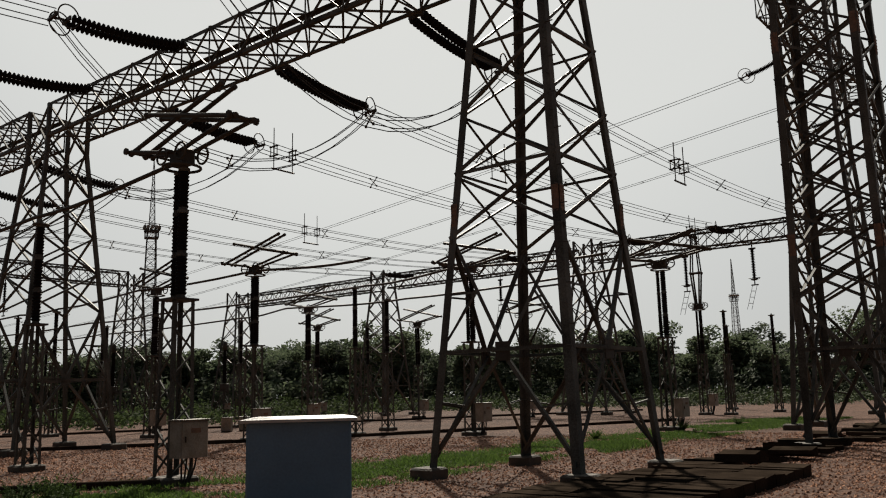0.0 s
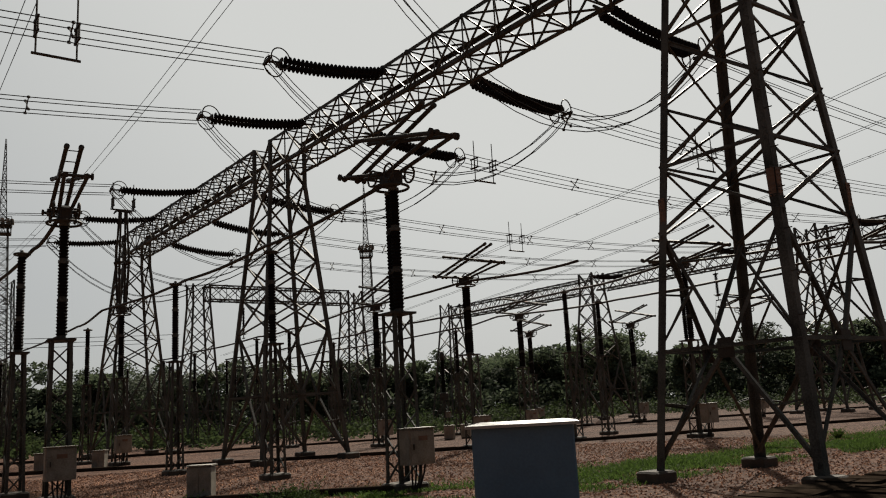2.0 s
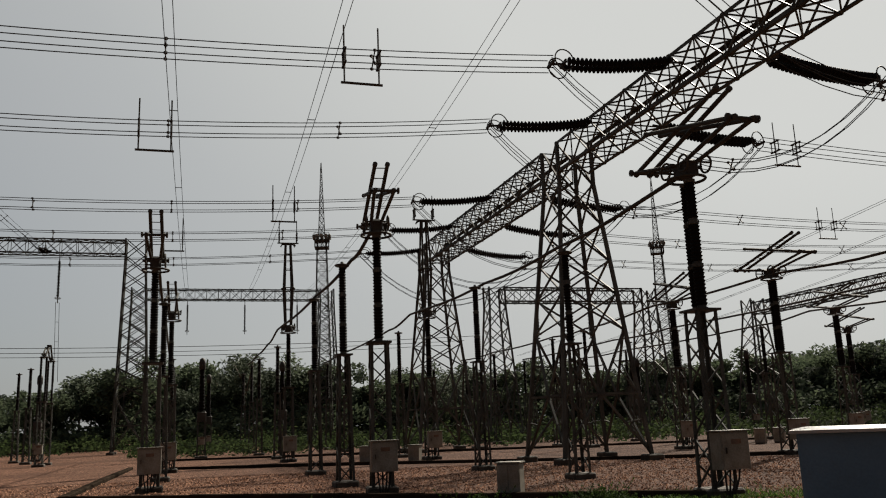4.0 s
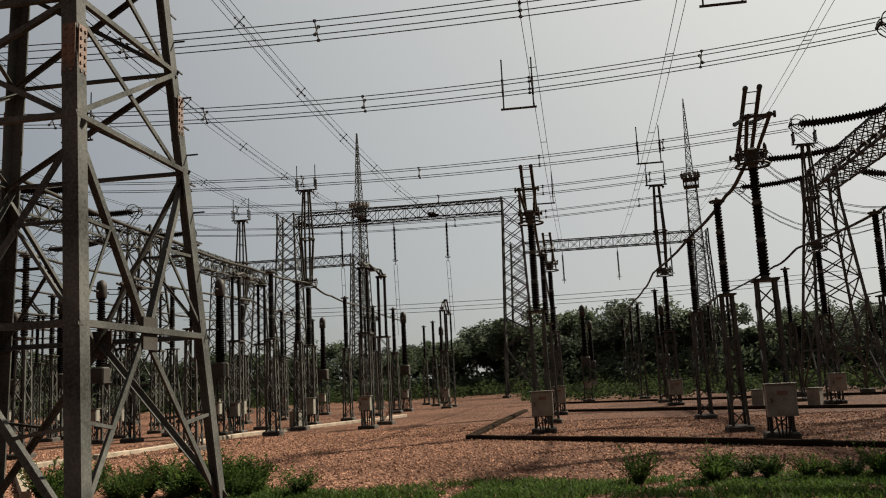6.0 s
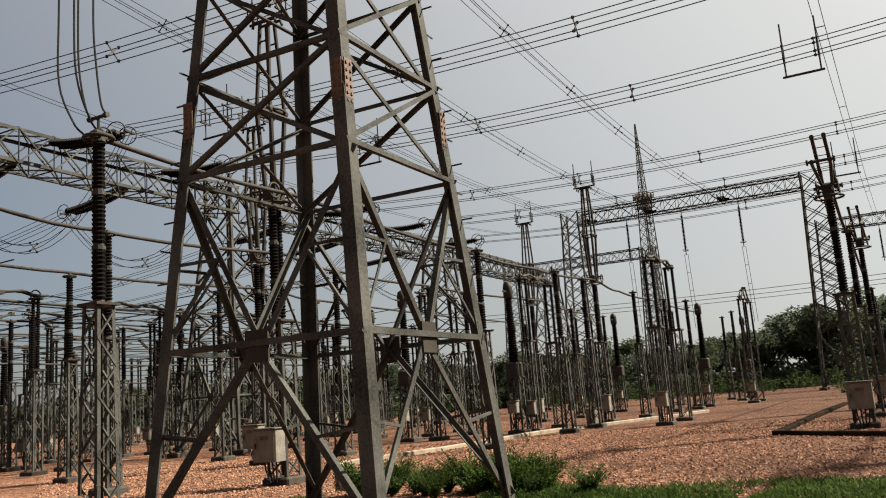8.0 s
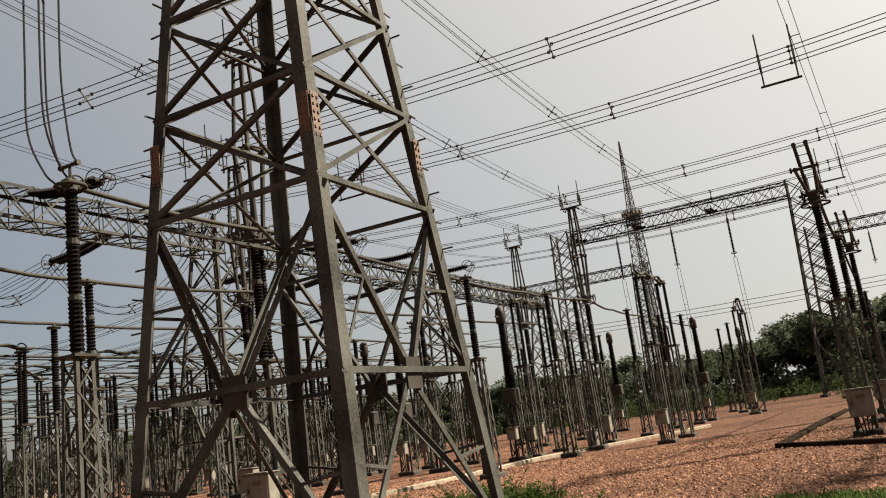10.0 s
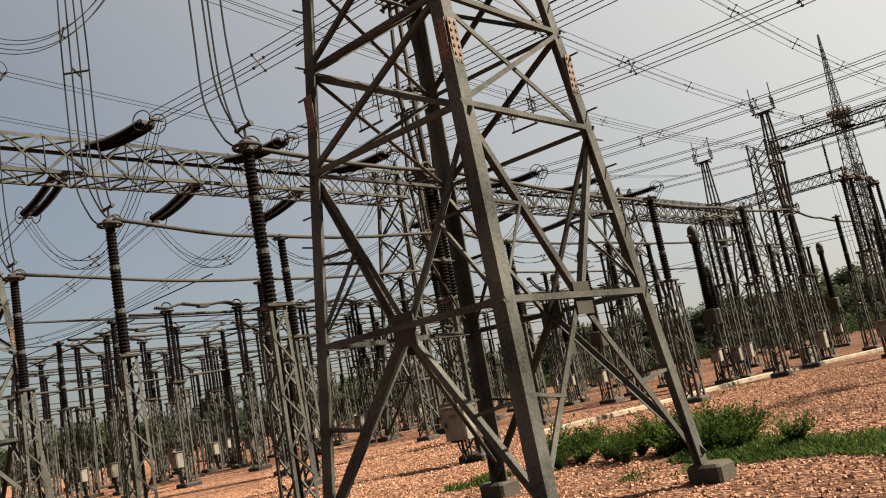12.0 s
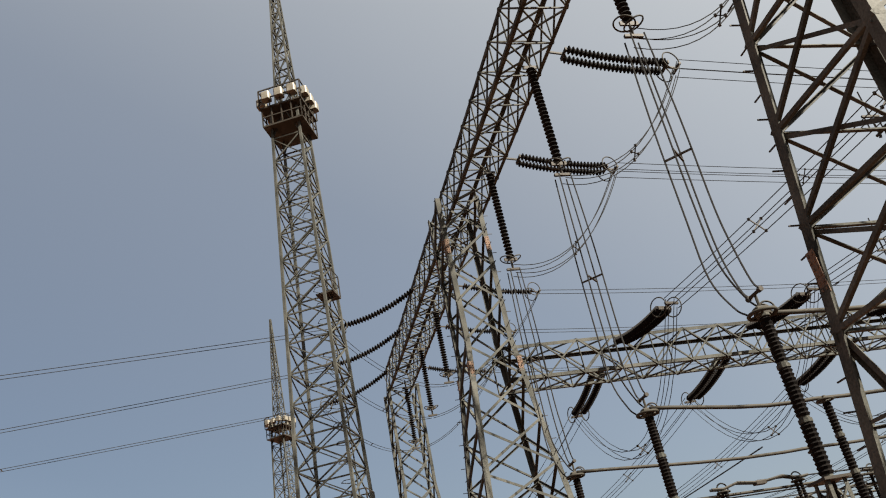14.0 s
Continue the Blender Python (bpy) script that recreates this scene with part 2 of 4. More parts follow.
def lattice_tower(a, b, levels, foot=2.1, head=0.9, knee=13.0, leg=0.16, brace=0.085, near=False, label="", plinth=0.7, horizontals=(), rungs=False, group="gantry towers"):
    """Four tapering legs with crossed bracing between the levels."""
    t = thing("lattice_tower", at_yard(a, b), label, "tower", group)
    hw = lambda z: half_width(z, foot, head, knee)
    corner = lambda i, z: Vector((CORNERS[i][0] * hw(z), CORNERS[i][1] * hw(z), z))
    top = levels[-1]
    for i, (sx, sy) in enumerate(CORNERS):
        g = Geo()
        cuts = [0.1] + ([knee] if knee < top else []) + [top]
        for z0, z1 in zip(cuts, cuts[1:]):
            if near:
                g.angle(corner(i, z0), corner(i, z1), leg, leg * 0.14, (-sx, 0, 0), (0, -sy, 0))
            else:
                g.bar(corner(i, z0), corner(i, z1), leg, hint=(1, 0, 0))
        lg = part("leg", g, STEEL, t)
        if near:
            # bolted splice plates on both flanges, and step bolts up one leg
            for z in (5.75, 11.9, 17.0):
                g = Geo()
                c = corner(i, z)
                g.box(c + Vector((-sx * leg * 0.5, sy * 0.010, 0)), (leg * 0.86, 0.014, 0.62))
                g.box(c + Vector((sx * 0.010, -sy * leg * 0.5, 0)), (0.014, leg * 0.86, 0.62))
                for k in range(6):
                    for o in (0.28, 0.72):
                        g.box(c + Vector((-sx * leg * o, sy * 0.022, -0.25 + 0.1 * k)), (0.03, 0.02, 0.03))
                        g.box(c + Vector((sx * 0.022, -sy * leg * o, -0.25 + 0.1 * k)), (0.02, 0.03, 0.03))
                part("splice_plate", g, RUST, lg, "rust-brown bolted splice plate")
            if i in (1, 3):
                g = Geo()
                for k in range(int((top - 2.8) / 0.42)):
                    c = corner(i, 2.7 + 0.42 * k)
                    w = Vector((sx, 0, 0)) if k % 2 else Vector((0, sy, 0))
                    g.bar(c, c + w * 0.17, 0.02)
                part("step_bolts", g, STEEL_OLD, t, kind="stuff")
        if plinth:
            g = Geo()
            g.soft_box(corner(i, 0.11) * 1.0, (plinth, plinth, 0.26), 0.04)
            part("plinth", g, CONCRETE, t, "low concrete plinth")
    faces = [(0, 1), (1, 2), (2, 3), (3, 0)]
    joined = Geo()

    def member(p, q, w, inward):
        if near:
            g = Geo()
            d = (q - p).normalized()
            e1 = d.cross(inward).normalized()
            g.angle(p, q, w, max(0.012, w * 0.16), e1, inward)
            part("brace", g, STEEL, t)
        else:
            joined.bar(p, q, w, hint=inward)

    for i, j in faces:
        mid = (corner(i, 1) + corner(j, 1)) / 2
        inward = -Vector((mid.x, mid.y, 0)).normalized()
        for k, (z0, z1) in enumerate(zip(levels, levels[1:])):
            lo0, lo1, hi0, hi1 = corner(i, z0), corner(j, z0), corner(i, z1), corner(j, z1)
            off = inward * (brace * 1.1)
            if k == 0:
                # splayed foot: braces meet at the middle of the first frame
                m = (hi0 + hi1) / 2
                lo0, lo1 = corner(i, 0.35), corner(j, 0.35)
                member(lo0 + off, m + off, brace * 1.25, inward), member(lo1 + off, m + off, brace * 1.25, inward)
                member(hi0, hi1, brace * 1.15, inward)
                for c0, c1 in ((lo0, hi0), (lo1, hi1)):
                    member((c0 * 0.45 + c1 * 0.55), (c0 * 0.5 + m * 0.5) + off, brace * 0.6, inward)
                g = Geo() if near else joined
                g.box(m + inward * 0.05, (0.36 if abs(inward.x) < 0.5 else 0.03, 0.36 if abs(inward.y) < 0.5 else 0.03, 0.40))
                if near:
                    part("gusset", g, STEEL_OLD, t)
            elif k == 1:
                m = (lo0 + lo1) / 2
                member(hi0 + off, m + off, brace * 1.25, inward), member(hi1 + off, m + off, brace * 1.25, inward)
                for c0, c1 in ((lo0, hi0), (lo1, hi1)):
                    member(c0 * 0.5 + c1 * 0.5, (c1 * 0.5 + m * 0.5) + off, brace * 0.6, inward)
                    member(c0 * 1.0, (c1 * 0.5 + m * 0.5) + off, brace * 0.6, inward)
            else:
                member(lo0, hi1, brace, inward), member(lo1 + off, hi0 + off, brace, inward)
                if z0 in horizontals:
                    member(lo0, lo1, brace, inward)
    if not near:
        part("bracing", joined, STEEL, t, kind="stuff")
    return t


def gantry_beam(a0, b0, a1, b1, z, width=1.5, depth=1.5, chord=0.11, lace=0.052, label="", panel=1.5):
    """Box truss between two towers: four chords and laced faces."""
    p, q = yard(a0, b0, z), yard(a1, b1, z)
    d = (q - p).normalized()
    s = Vector((-d.y, d.x, 0)) * (width / 2)
    mid = (p + q) / 2
    t = thing("gantry_beam", Matrix.Translation(mid), label, "gantry beam", "gantry beams")
    L = (q - p).length
    P = lambda x, side, up: (p - mid) + d * x + s * side + Vector((0, 0, depth * up))
    for side in (-1, 1):
        for up in (0, 1):
            g = Geo()
            g.angle(P(0, side, up), P(L, side, up), chord * 1.15, 0.016, -s.normalized() * side, Vector((0, 0, 1 - 2 * up)))
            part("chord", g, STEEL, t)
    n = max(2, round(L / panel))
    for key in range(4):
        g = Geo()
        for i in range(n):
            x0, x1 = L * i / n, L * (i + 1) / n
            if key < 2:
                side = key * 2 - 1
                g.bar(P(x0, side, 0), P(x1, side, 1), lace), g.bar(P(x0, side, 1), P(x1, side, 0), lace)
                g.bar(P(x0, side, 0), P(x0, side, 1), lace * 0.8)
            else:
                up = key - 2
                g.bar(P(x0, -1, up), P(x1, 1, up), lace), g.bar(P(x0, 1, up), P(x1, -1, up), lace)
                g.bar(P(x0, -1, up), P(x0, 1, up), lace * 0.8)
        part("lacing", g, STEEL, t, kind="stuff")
    return t


# ---- insulators ----
def shed_profile(z0, z1, core, shed, pitch):
    zs, rs = [], []
    n = max(3, round((z1 - z0) / pitch))
    for i in range(n):
        z = z0 + (z1 - z0) * i / n
        h = (z1 - z0) / n
        zs += [z, z + h * 0.42, z + h * 0.55, z + h * 0.8]
        rs += [core, shed * 0.96, shed, core]
    return zs + [z1], rs + [core]


def insulator_column(t, x, y, z0, z1, units=3, core=0.085, shed=0.155, pitch=0.085, n=10, body=None):
    for k in range(units):
        a, b = z0 + (z1 - z0) * k / units, z0 + (z1 - z0) * (k + 1) / units
        zs, rs = shed_profile(a + 0.07, b - 0.07, core * (1.12 - 0.06 * k), shed * (1.1 - 0.05 * k), pitch)
        g = Geo()
        g.lathe([(x, y, z) for z in zs], rs, n)
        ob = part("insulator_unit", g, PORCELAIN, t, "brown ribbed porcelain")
        for c0, c1 in ((a, a + 0.075), (b - 0.075, b)):
            g = Geo()
            g.lathe([(x, y, c0), (x, y, c0 + 0.02), (x, y, c0 + 0.021), (x, y, c1)], [shed * 1.02, shed * 1.02, shed * 0.8, shed * 0.8] if c0 == a else [shed * 0.8, shed * 0.8, shed * 1.02, shed * 1.02], n)
            part("flange", g, STEEL, t, "grey cast iron flange")


def lattice_stand(t, base, top, h, z0=0.17, leg=0.075, lace=0.035, panel=0.55):
    hw = lambda z: base / 2 + (top - base) / 2 * (z - z0) / (h - z0)
    C = lambda i, z: Vector((CORNERS[i][0] * hw(z), CORNERS[i][1] * hw(z), z))
    for i, (sx, sy) in enumerate(CORNERS):
        g = Geo()
        g.angle(C(i, z0), C(i, h), leg, leg * 0.18, (-sx, 0, 0), (0, -sy, 0))
        part("leg", g, STEEL, t)
    n = round((h - z0) / panel)
    g = Geo()
    for i in range(4):
        j = (i + 1) % 4
        for k in range(n):
            za, zb = z0 + (h - z0) * k / n, z0 + (h - z0) * (k + 1) / n
            g.bar(C(i, za) * 0.98, C(j, zb) * 0.98, lace) if k % 2 == 0 else g.bar(C(j, za) * 0.98, C(i, zb) * 0.98, lace)
    part("lacing", g, STEEL, t, kind="stuff")
    g = Geo()
    g.box((0, 0, h + 0.02), (top + 0.14, top + 0.14, 0.05))
    part("cap_plate", g, STEEL_OLD, t)
    g = Geo()
    g.soft_box((0, 0, 0.07), (base + 0.22, base + 0.22, 0.22), 0.04)
    part("plinth", g, CONCRETE, t, "low concrete plinth")


BUS_H, HEAD_H, TERMINAL_H = 6.93, 7.4, 7.2


def build_bus_post():
    t = thing("bus_post_insulator", Matrix.Identity(4), "brown porcelain post insulator on a grey lattice stand", "post insulator", "busbar posts")
    lattice_stand(t, 0.50, 0.36, 3.95)
    insulator_column(t, 0, 0, 4.0, 6.80, 3, 0.094, 0.120)
    g = Geo()
    g.smooth = True
    g.ring((0, 0, 6.80), (0, 0, 1), 0.20, 0.035, 18, 6)
    for k in range(3):
        a = 2.1 * k
        g.bar((0, 0, 6.80), (0.2 * math.cos(a), 0.2 * math.sin(a), 6.80), 0.03)
    g.lathe([(0, 0, 6.78), (0, 0, 6.92)], [0.06, 0.05], 8)
    part("corona_ring", g, ALU, t)
    return t


def build_terminal_post():
    """Taller post whose head takes a dropper: ring, loops, stub and cross bar."""
    t = thing("terminal_post", Matrix.Identity(4), "black porcelain terminal post with ringed head on a lattice stand", "post insulator", "terminal posts")
    lattice_stand(t, 0.52, 0.40, 3.95)
    insulator_column(t, 0, 0, 4.0, TERMINAL_H, 3, 0.104, 0.128)
    g = Geo()
    g.smooth = True
    g.ring((0, 0, TERMINAL_H + 0.02), (0, 0, 1), 0.27, 0.04, 22, 6)
    for k in range(3):
        q = 2.1 * k
        g.bar((0, 0, TERMINAL_H + 0.02), (0.27 * math.cos(q), 0.27 * math.sin(q), TERMINAL_H + 0.02), 0.035)
    part("corona_ring", g, ALU, t)
    g = Geo()
    g.smooth = True
    for y in (0.1, 0.24):
        g.ring((0.22, y, TERMINAL_H + 0.17), (0.3, 1, 0), 0.15, 0.02, 18, 5)
    part("terminal_loop", g, STEEL_OLD, t)
    g = Geo()
    g.soft_box((0, 0, TERMINAL_H + 0.08), (0.3, 0.2, 0.16), 0.03)
    g.tube([(0, 0, TERMINAL_H + 0.1), (0, 0, TERMINAL_H + 0.46)], 0.03, 6)
    part("stub", g, ALU, t)
    g = Geo()
    g.tube([(0, -0.20, TERMINAL_H + 0.45), (0, 0.22, TERMINAL_H + 0.45)], 0.035, 6)
    for y in (-0.21, 0.23):
        g.lathe([(0, y - 0.05, TERMINAL_H + 0.45), (0, y + 0.05, TERMINAL_H + 0.45)], [0.055, 0.055], 8)
    part("cross_bar", g, STEEL_OLD, t)
    return t


def build_knee_disconnector(opened=False):
    """Two twin-column stands with folding arms that meet over the middle."""
    t = thing("horizontal_disconnector", Matrix.Identity(4), ("open" if opened else "closed") + " horizontal disconnector with long arms on dark insulator columns", "disconnector", "horizontal disconnectors")
    for sx in (-1, 1):
        x = 1.7 * sx
        for y in (-0.16, 0.16):
            g = Geo()
            zs, rs = shed_profile(4.15, 7.05, 0.058, 0.085, 0.1)
            g.lathe([(x, y, z) for z in zs], rs, 8)
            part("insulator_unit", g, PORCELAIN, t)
        for y in (-0.22, 0.22):
            for k in (-0.2, 0.2):
                g = Geo()
                g.bar((x + k, y, 0.1), (x + k, y, 4.1), 0.065)
                part("leg", g, STEEL, t)
        g = Geo()
        for y in (-0.22, 0.22):
            for k in range(8):
                z0, s = 0.15 + 0.5 * k, (1 if k % 2 else -1)
                g.bar((x - 0.2 * s, y, z0), (x + 0.2 * s, y, z0 + 0.5), 0.03)
        for k in (-0.2, 0.2):
            for j in range(8):
                z0, s = 0.15 + 0.5 * j, (1 if j % 2 else -1)
                g.bar((x + k, -0.22 * s, z0), (x + k, 0.22 * s, z0 + 0.5), 0.03)
        part("lacing", g, STEEL, t, kind="stuff")
        g = Geo()
        g.box((x, 0, 4.13), (0.6, 0.62, 0.08))
        part("cap_plate", g, STEEL_OLD, t)
        g = Geo()
        g.soft_box((x, 0, 0.06), (0.75, 0.75, 0.2), 0.03)
        part("plinth", g, CONCRETE, t)
        g = Geo()
        g.smooth = True
        g.ring((x, 0, 7.17), (0, 1, 0), 0.24, 0.03, 16, 5)
        g.ring((x, 0, 7.05), (0, 0, 1), 0.26, 0.03, 16, 5)
        g.bar((x, -0.22, 7.07), (x, 0.22, 7.07), 0.08)
        part("corona_ring", g, ALU, t)
        for y in (-0.09, 0.09):
            g = Geo()
            tip = (x * 0.30, y, 8.0 if sx > 0 else 7.75) if opened else (0.04 * sx, y, 7.21)
            g.tube([(x + 0.5 * sx, y, 7.21), (x, y, 7.17), (x * 0.6, y, 7.55 if opened else 7.33), tip], 0.055, 6)
            part("arm", g, ALU, t)
    for x, z in (((0.51, 8.0), (-0.51, 7.75)) if opened else ((0, 7.21),)):
        g = Geo()
        g.soft_box((x, 0, z), (0.5 if not opened else 0.22, 0.3, 0.16), 0.03)
        part("contact_jaw", g, STEEL_OLD, t)
    mechanism_box(t, -2.1, 0, 1.1, 0.3, 0.5, 0.6)
    return t


def mechanism_box(t, x, y, z, w=0.40, d=0.70, h=0.78):
    """Box on the side of a stand, its door to the outside."""
    g = Geo()
    g.soft_box((x, y, z), (w, d, h), 0.02)
    b = part("mechanism_box", g, BOXPAINT, t, "cream-painted steel box")
    g = Geo()
    g.box((x - w / 2 - 0.008, y, z), (0.016, d * 0.9, h * 0.88))
    part("door", g, BOXPAINT, b)
    g = Geo()
    g.box((x - w / 2 - 0.03, y + d * 0.34, z), (0.03, 0.025, 0.12))
    part("handle", g, STEEL_OLD, b)
    g = Geo()
    g.box((x - w / 2 - 0.02, y - 0.02, z + 0.18), (0.006, 0.24, 0.10))
    part("name_plate", g, RUST, b, "faded rust-red name plate")
    g = Geo()
    g.box((x - 0.01, y, z + h / 2 + 0.012), (w + 0.1, d + 0.08, 0.022))
    part("rain_hood", g, BOXPAINT, b)
    for k in range(4):
        g = Geo()
        g.tube([(x, y - 0.2 + 0.12 * k, z - h / 2), (x + 0.03, y - 0.18 + 0.11 * k, z - h / 2 - 0.2), (x + 0.12, y - 0.1 + 0.06 * k, 0.05)], 0.022, 6)
        part("cable", g, WIRE, b, "dark drooping cable")


def build_pantograph(raised=False):
    t = thing("pantograph_disconnector", Matrix.Identity(4), ("raised" if raised else "folded") + " pantograph disconnector on twin brown insulators and lattice stand", "disconnector", "pantograph disconnectors")
    lattice_stand(t, 0.60, 0.52, 4.0, leg=0.085)
    insulator_column(t, -0.09, 0, 4.06, 7.05, 3, 0.100, 0.130)
    insulator_column(t, 0.16, 0, 4.06, 7.0, 3, 0.065, 0.088)
    mechanism_box(t, -0.56, 0.0, 0.98)
    g = Geo()
    g.smooth = True
    g.ring((0, 0, 7.08), (0, 0, 1), 0.42, 0.035, 24, 6)
    part("corona_ring", g, ALU, t)
    for sx in (-1, 1):
        g = Geo()
        g.smooth = True
        loop = []
        for k in range(25):
            a = 2 * math.pi * k / 24
            loop.append((sx * 0.36 + 0.20 * math.cos(a), -0.30, 7.36 + 0.19 * math.sin(a)))
        g.tube(loop, 0.028, 6)
        g.tube([(x, 0.30, z) for x, y, z in loop], 0.028, 6)
        g.bar((sx * 0.5, -0.3, 7.36), (sx * 0.5, 0.3, 7.36), 0.04)
        part("corona_ring", g, ALU, t)
    g = Geo()
    g.soft_box((0, 0, 7.32), (0.62, 0.34, 0.36), 0.06)
    g.tube([(0, -0.42, 7.40), (0, 0.42, 7.40)], 0.05, 8)
    part("gear_head", g, STEEL_OLD, t)
    if raised:
        for sy in (-0.15, 0.15):
            for sx in (-1, 1):
                for p0, p1, r in (((0.13 * sx, sy, 7.4), (0.30 * sx, sy * 1.5, 9.6), 0.062), ((0.30 * sx, sy * 1.5, 9.6), (0.13 * sx, sy * 0.9, 12.2), 0.052)):
                    g = Geo()
                    g.tube([p0, p1], r, 8)
                    part("lower_arm" if p0[2] < 8 else "upper_arm", g, ALU, t)
        g = Geo()
        g.smooth = True
        g.ring((0, 0, 9.6), (0, 0, 1), 0.38, 0.032, 20, 6)
        for sy in (-0.22, 0.22):
            g.tube([(-0.40, sy, 9.6), (0.40, sy, 9.6)], 0.05, 6)
            for sx in (-0.30, 0.30):
                g.lathe([(sx, sy - 0.07, 9.6), (sx, sy - 0.06, 9.6), (sx, sy + 0.06, 9.6), (sx, sy + 0.07, 9.6)], [0.05, 0.10, 0.10, 0.05], 8)
        part("elbow_ring", g, ALU, t)
        for z, w in ((8.4, 0.21), (10.7, 0.22), (11.6, 0.16)):
            g = Geo()
            for sx in (-w, w):
                g.bar((sx, -0.2, z), (sx, 0.2, z), 0.035)
            part("cross_tie", g, STEEL_OLD, t)
        g = Geo()
        for sx in (-1, 1):
            g.tube([(0.13 * sx, -0.34, 12.2), (0.13 * sx, 0.34, 12.2), (0.13 * sx, 0.40, 12.05)], 0.04, 6)
            g.tube([(0.13 * sx, -0.34, 12.2), (0.13 * sx, -0.40, 12.05)], 0.04, 6)
        part("contact_horn", g, STEEL_OLD, t)
        return t
    for sy in (-0.13, 0.13):
        for p0, p1 in (((0.1, sy, 7.4), (-2.20, sy * 2.0, 7.78)), ((-0.1, sy, 7.4), (1.80, sy * 2.0, 7.76))):
            g = Geo()
            g.tube([p0, p1], 0.05, 8)
            part("lower_arm", g, ALU, t)
    for sy in (-0.24, 0.24):
        for p0, p1, w in (((-2.20, sy, 7.78), (1.20, sy * 0.85, 8.58), 0.055), ((1.80, sy * 0.8, 7.76), (-1.65, sy * 0.7, 8.66), 0.055)):
            g = Geo()
            g.tube([p0, p1], w, 8)
            d = (Vector(p1) - Vector(p0)).normalized()
            g.lathe([Vector(p1) - d * 0.05, Vector(p1) - d * 0.04, Vector(p1) + d * 0.05, Vector(p1) + d * 0.06], [0.04, 0.068, 0.068, 0.03], 8)
            g.lathe([Vector(p0) - d * 0.10, Vector(p0) - d * 0.09, Vector(p0) + d * 0.02, Vector(p0) + d * 0.04], [0.03, 0.075, 0.075, 0.04], 8)
            part("upper_arm", g, ALU, t)
    for k in range(5):
        f = 0.35 + 0.15 * k
        g = Geo()
        g.bar((1.80 - 3.45 * f, -0.18, 7.76 + 0.90 * f), (1.80 - 3.45 * f, 0.18, 7.76 + 0.90 * f), 0.022)
        part("cross_tie", g, ALU, t)
    for x, z in ((-2.20, 7.78), (1.80, 7.76)):
        g = Geo()
        g.tube([(x, -0.36, z), (x, 0.36, z)], 0.04, 6)
        g.lathe([(x, -0.40, z), (x, -0.39, z), (x, -0.34, z), (x, -0.33, z)], [0.03, 0.09, 0.09, 0.03], 8)
        g.lathe([(x, 0.33, z), (x, 0.34, z), (x, 0.39, z), (x, 0.40, z)], [0.03, 0.09, 0.09, 0.03], 8)
        part("pivot", g, ALU, t)
    return t


def build_low_post():
    t = thing("post_insulator", Matrix.Identity(4), "short brown post insulator on a slim lattice stand", "post insulator", "short posts")
    lattice_stand(t, 0.42, 0.34, 2.6, leg=0.065)
    insulator_column(t, 0, 0, 2.65, 4.95, 2, 0.07, 0.10, 0.1, 8)
    g = Geo()
    g.smooth = True
    g.ring((0, 0, 5.0), (0, 0, 1), 0.17, 0.03, 14, 5)
    g.lathe([(0, 0, 4.95), (0, 0, 5.08)], [0.06, 0.05], 8)
    part("terminal", g, ALU, t)
    return t


def build_transformer():
    """Current transformer: tapered ribbed bushing with a head tank."""
    t = thing("current_transformer", Matrix.Identity(4), "current transformer with tapered dark bushing on a lattice stand", "transformer", "current transformers")
    lattice_stand(t, 0.62, 0.55, 2.5, leg=0.08)
    g = Geo()
    g.soft_box((0, 0, 2.86), (0.62, 0.62, 0.62), 0.06)
    part("base_tank", g, STEEL_OLD, t)
    zs, rs = shed_profile(3.2, 6.1, 0.16, 0.215, 0.1)
    rs = [r * (1.12 - 0.32 * (z - 3.2) / 2.9) for z, r in zip(zs, rs)]
    g = Geo()
    g.lathe([(0, 0, z) for z in zs], rs, 12)
    part("bushing", g, PORCELAIN, t)
    g = Geo()
    g.smooth = True
    g.lathe([(0, 0, z) for z in (6.1, 6.15, 6.6, 6.8, 6.9)], [0.19, 0.22, 0.22, 0.18, 0.05], 14)
    part("head_tank", g, STEEL_OLD, t)
    g = Geo()
    g.tube([(-0.55, 0, 6.4), (0.55, 0, 6.4)], 0.04, 8)
    part("terminal", g, ALU, t)
    mechanism_box(t, -0.5, 0, 1.2, 0.3, 0.45, 0.5)
    return t


def string_path(p, q, n, sag):
    return [p.lerp(q, k / n) - Vector((0, 0, sag * 4 * (k / n) * (1 - k / n))) for k in range(n + 1)]


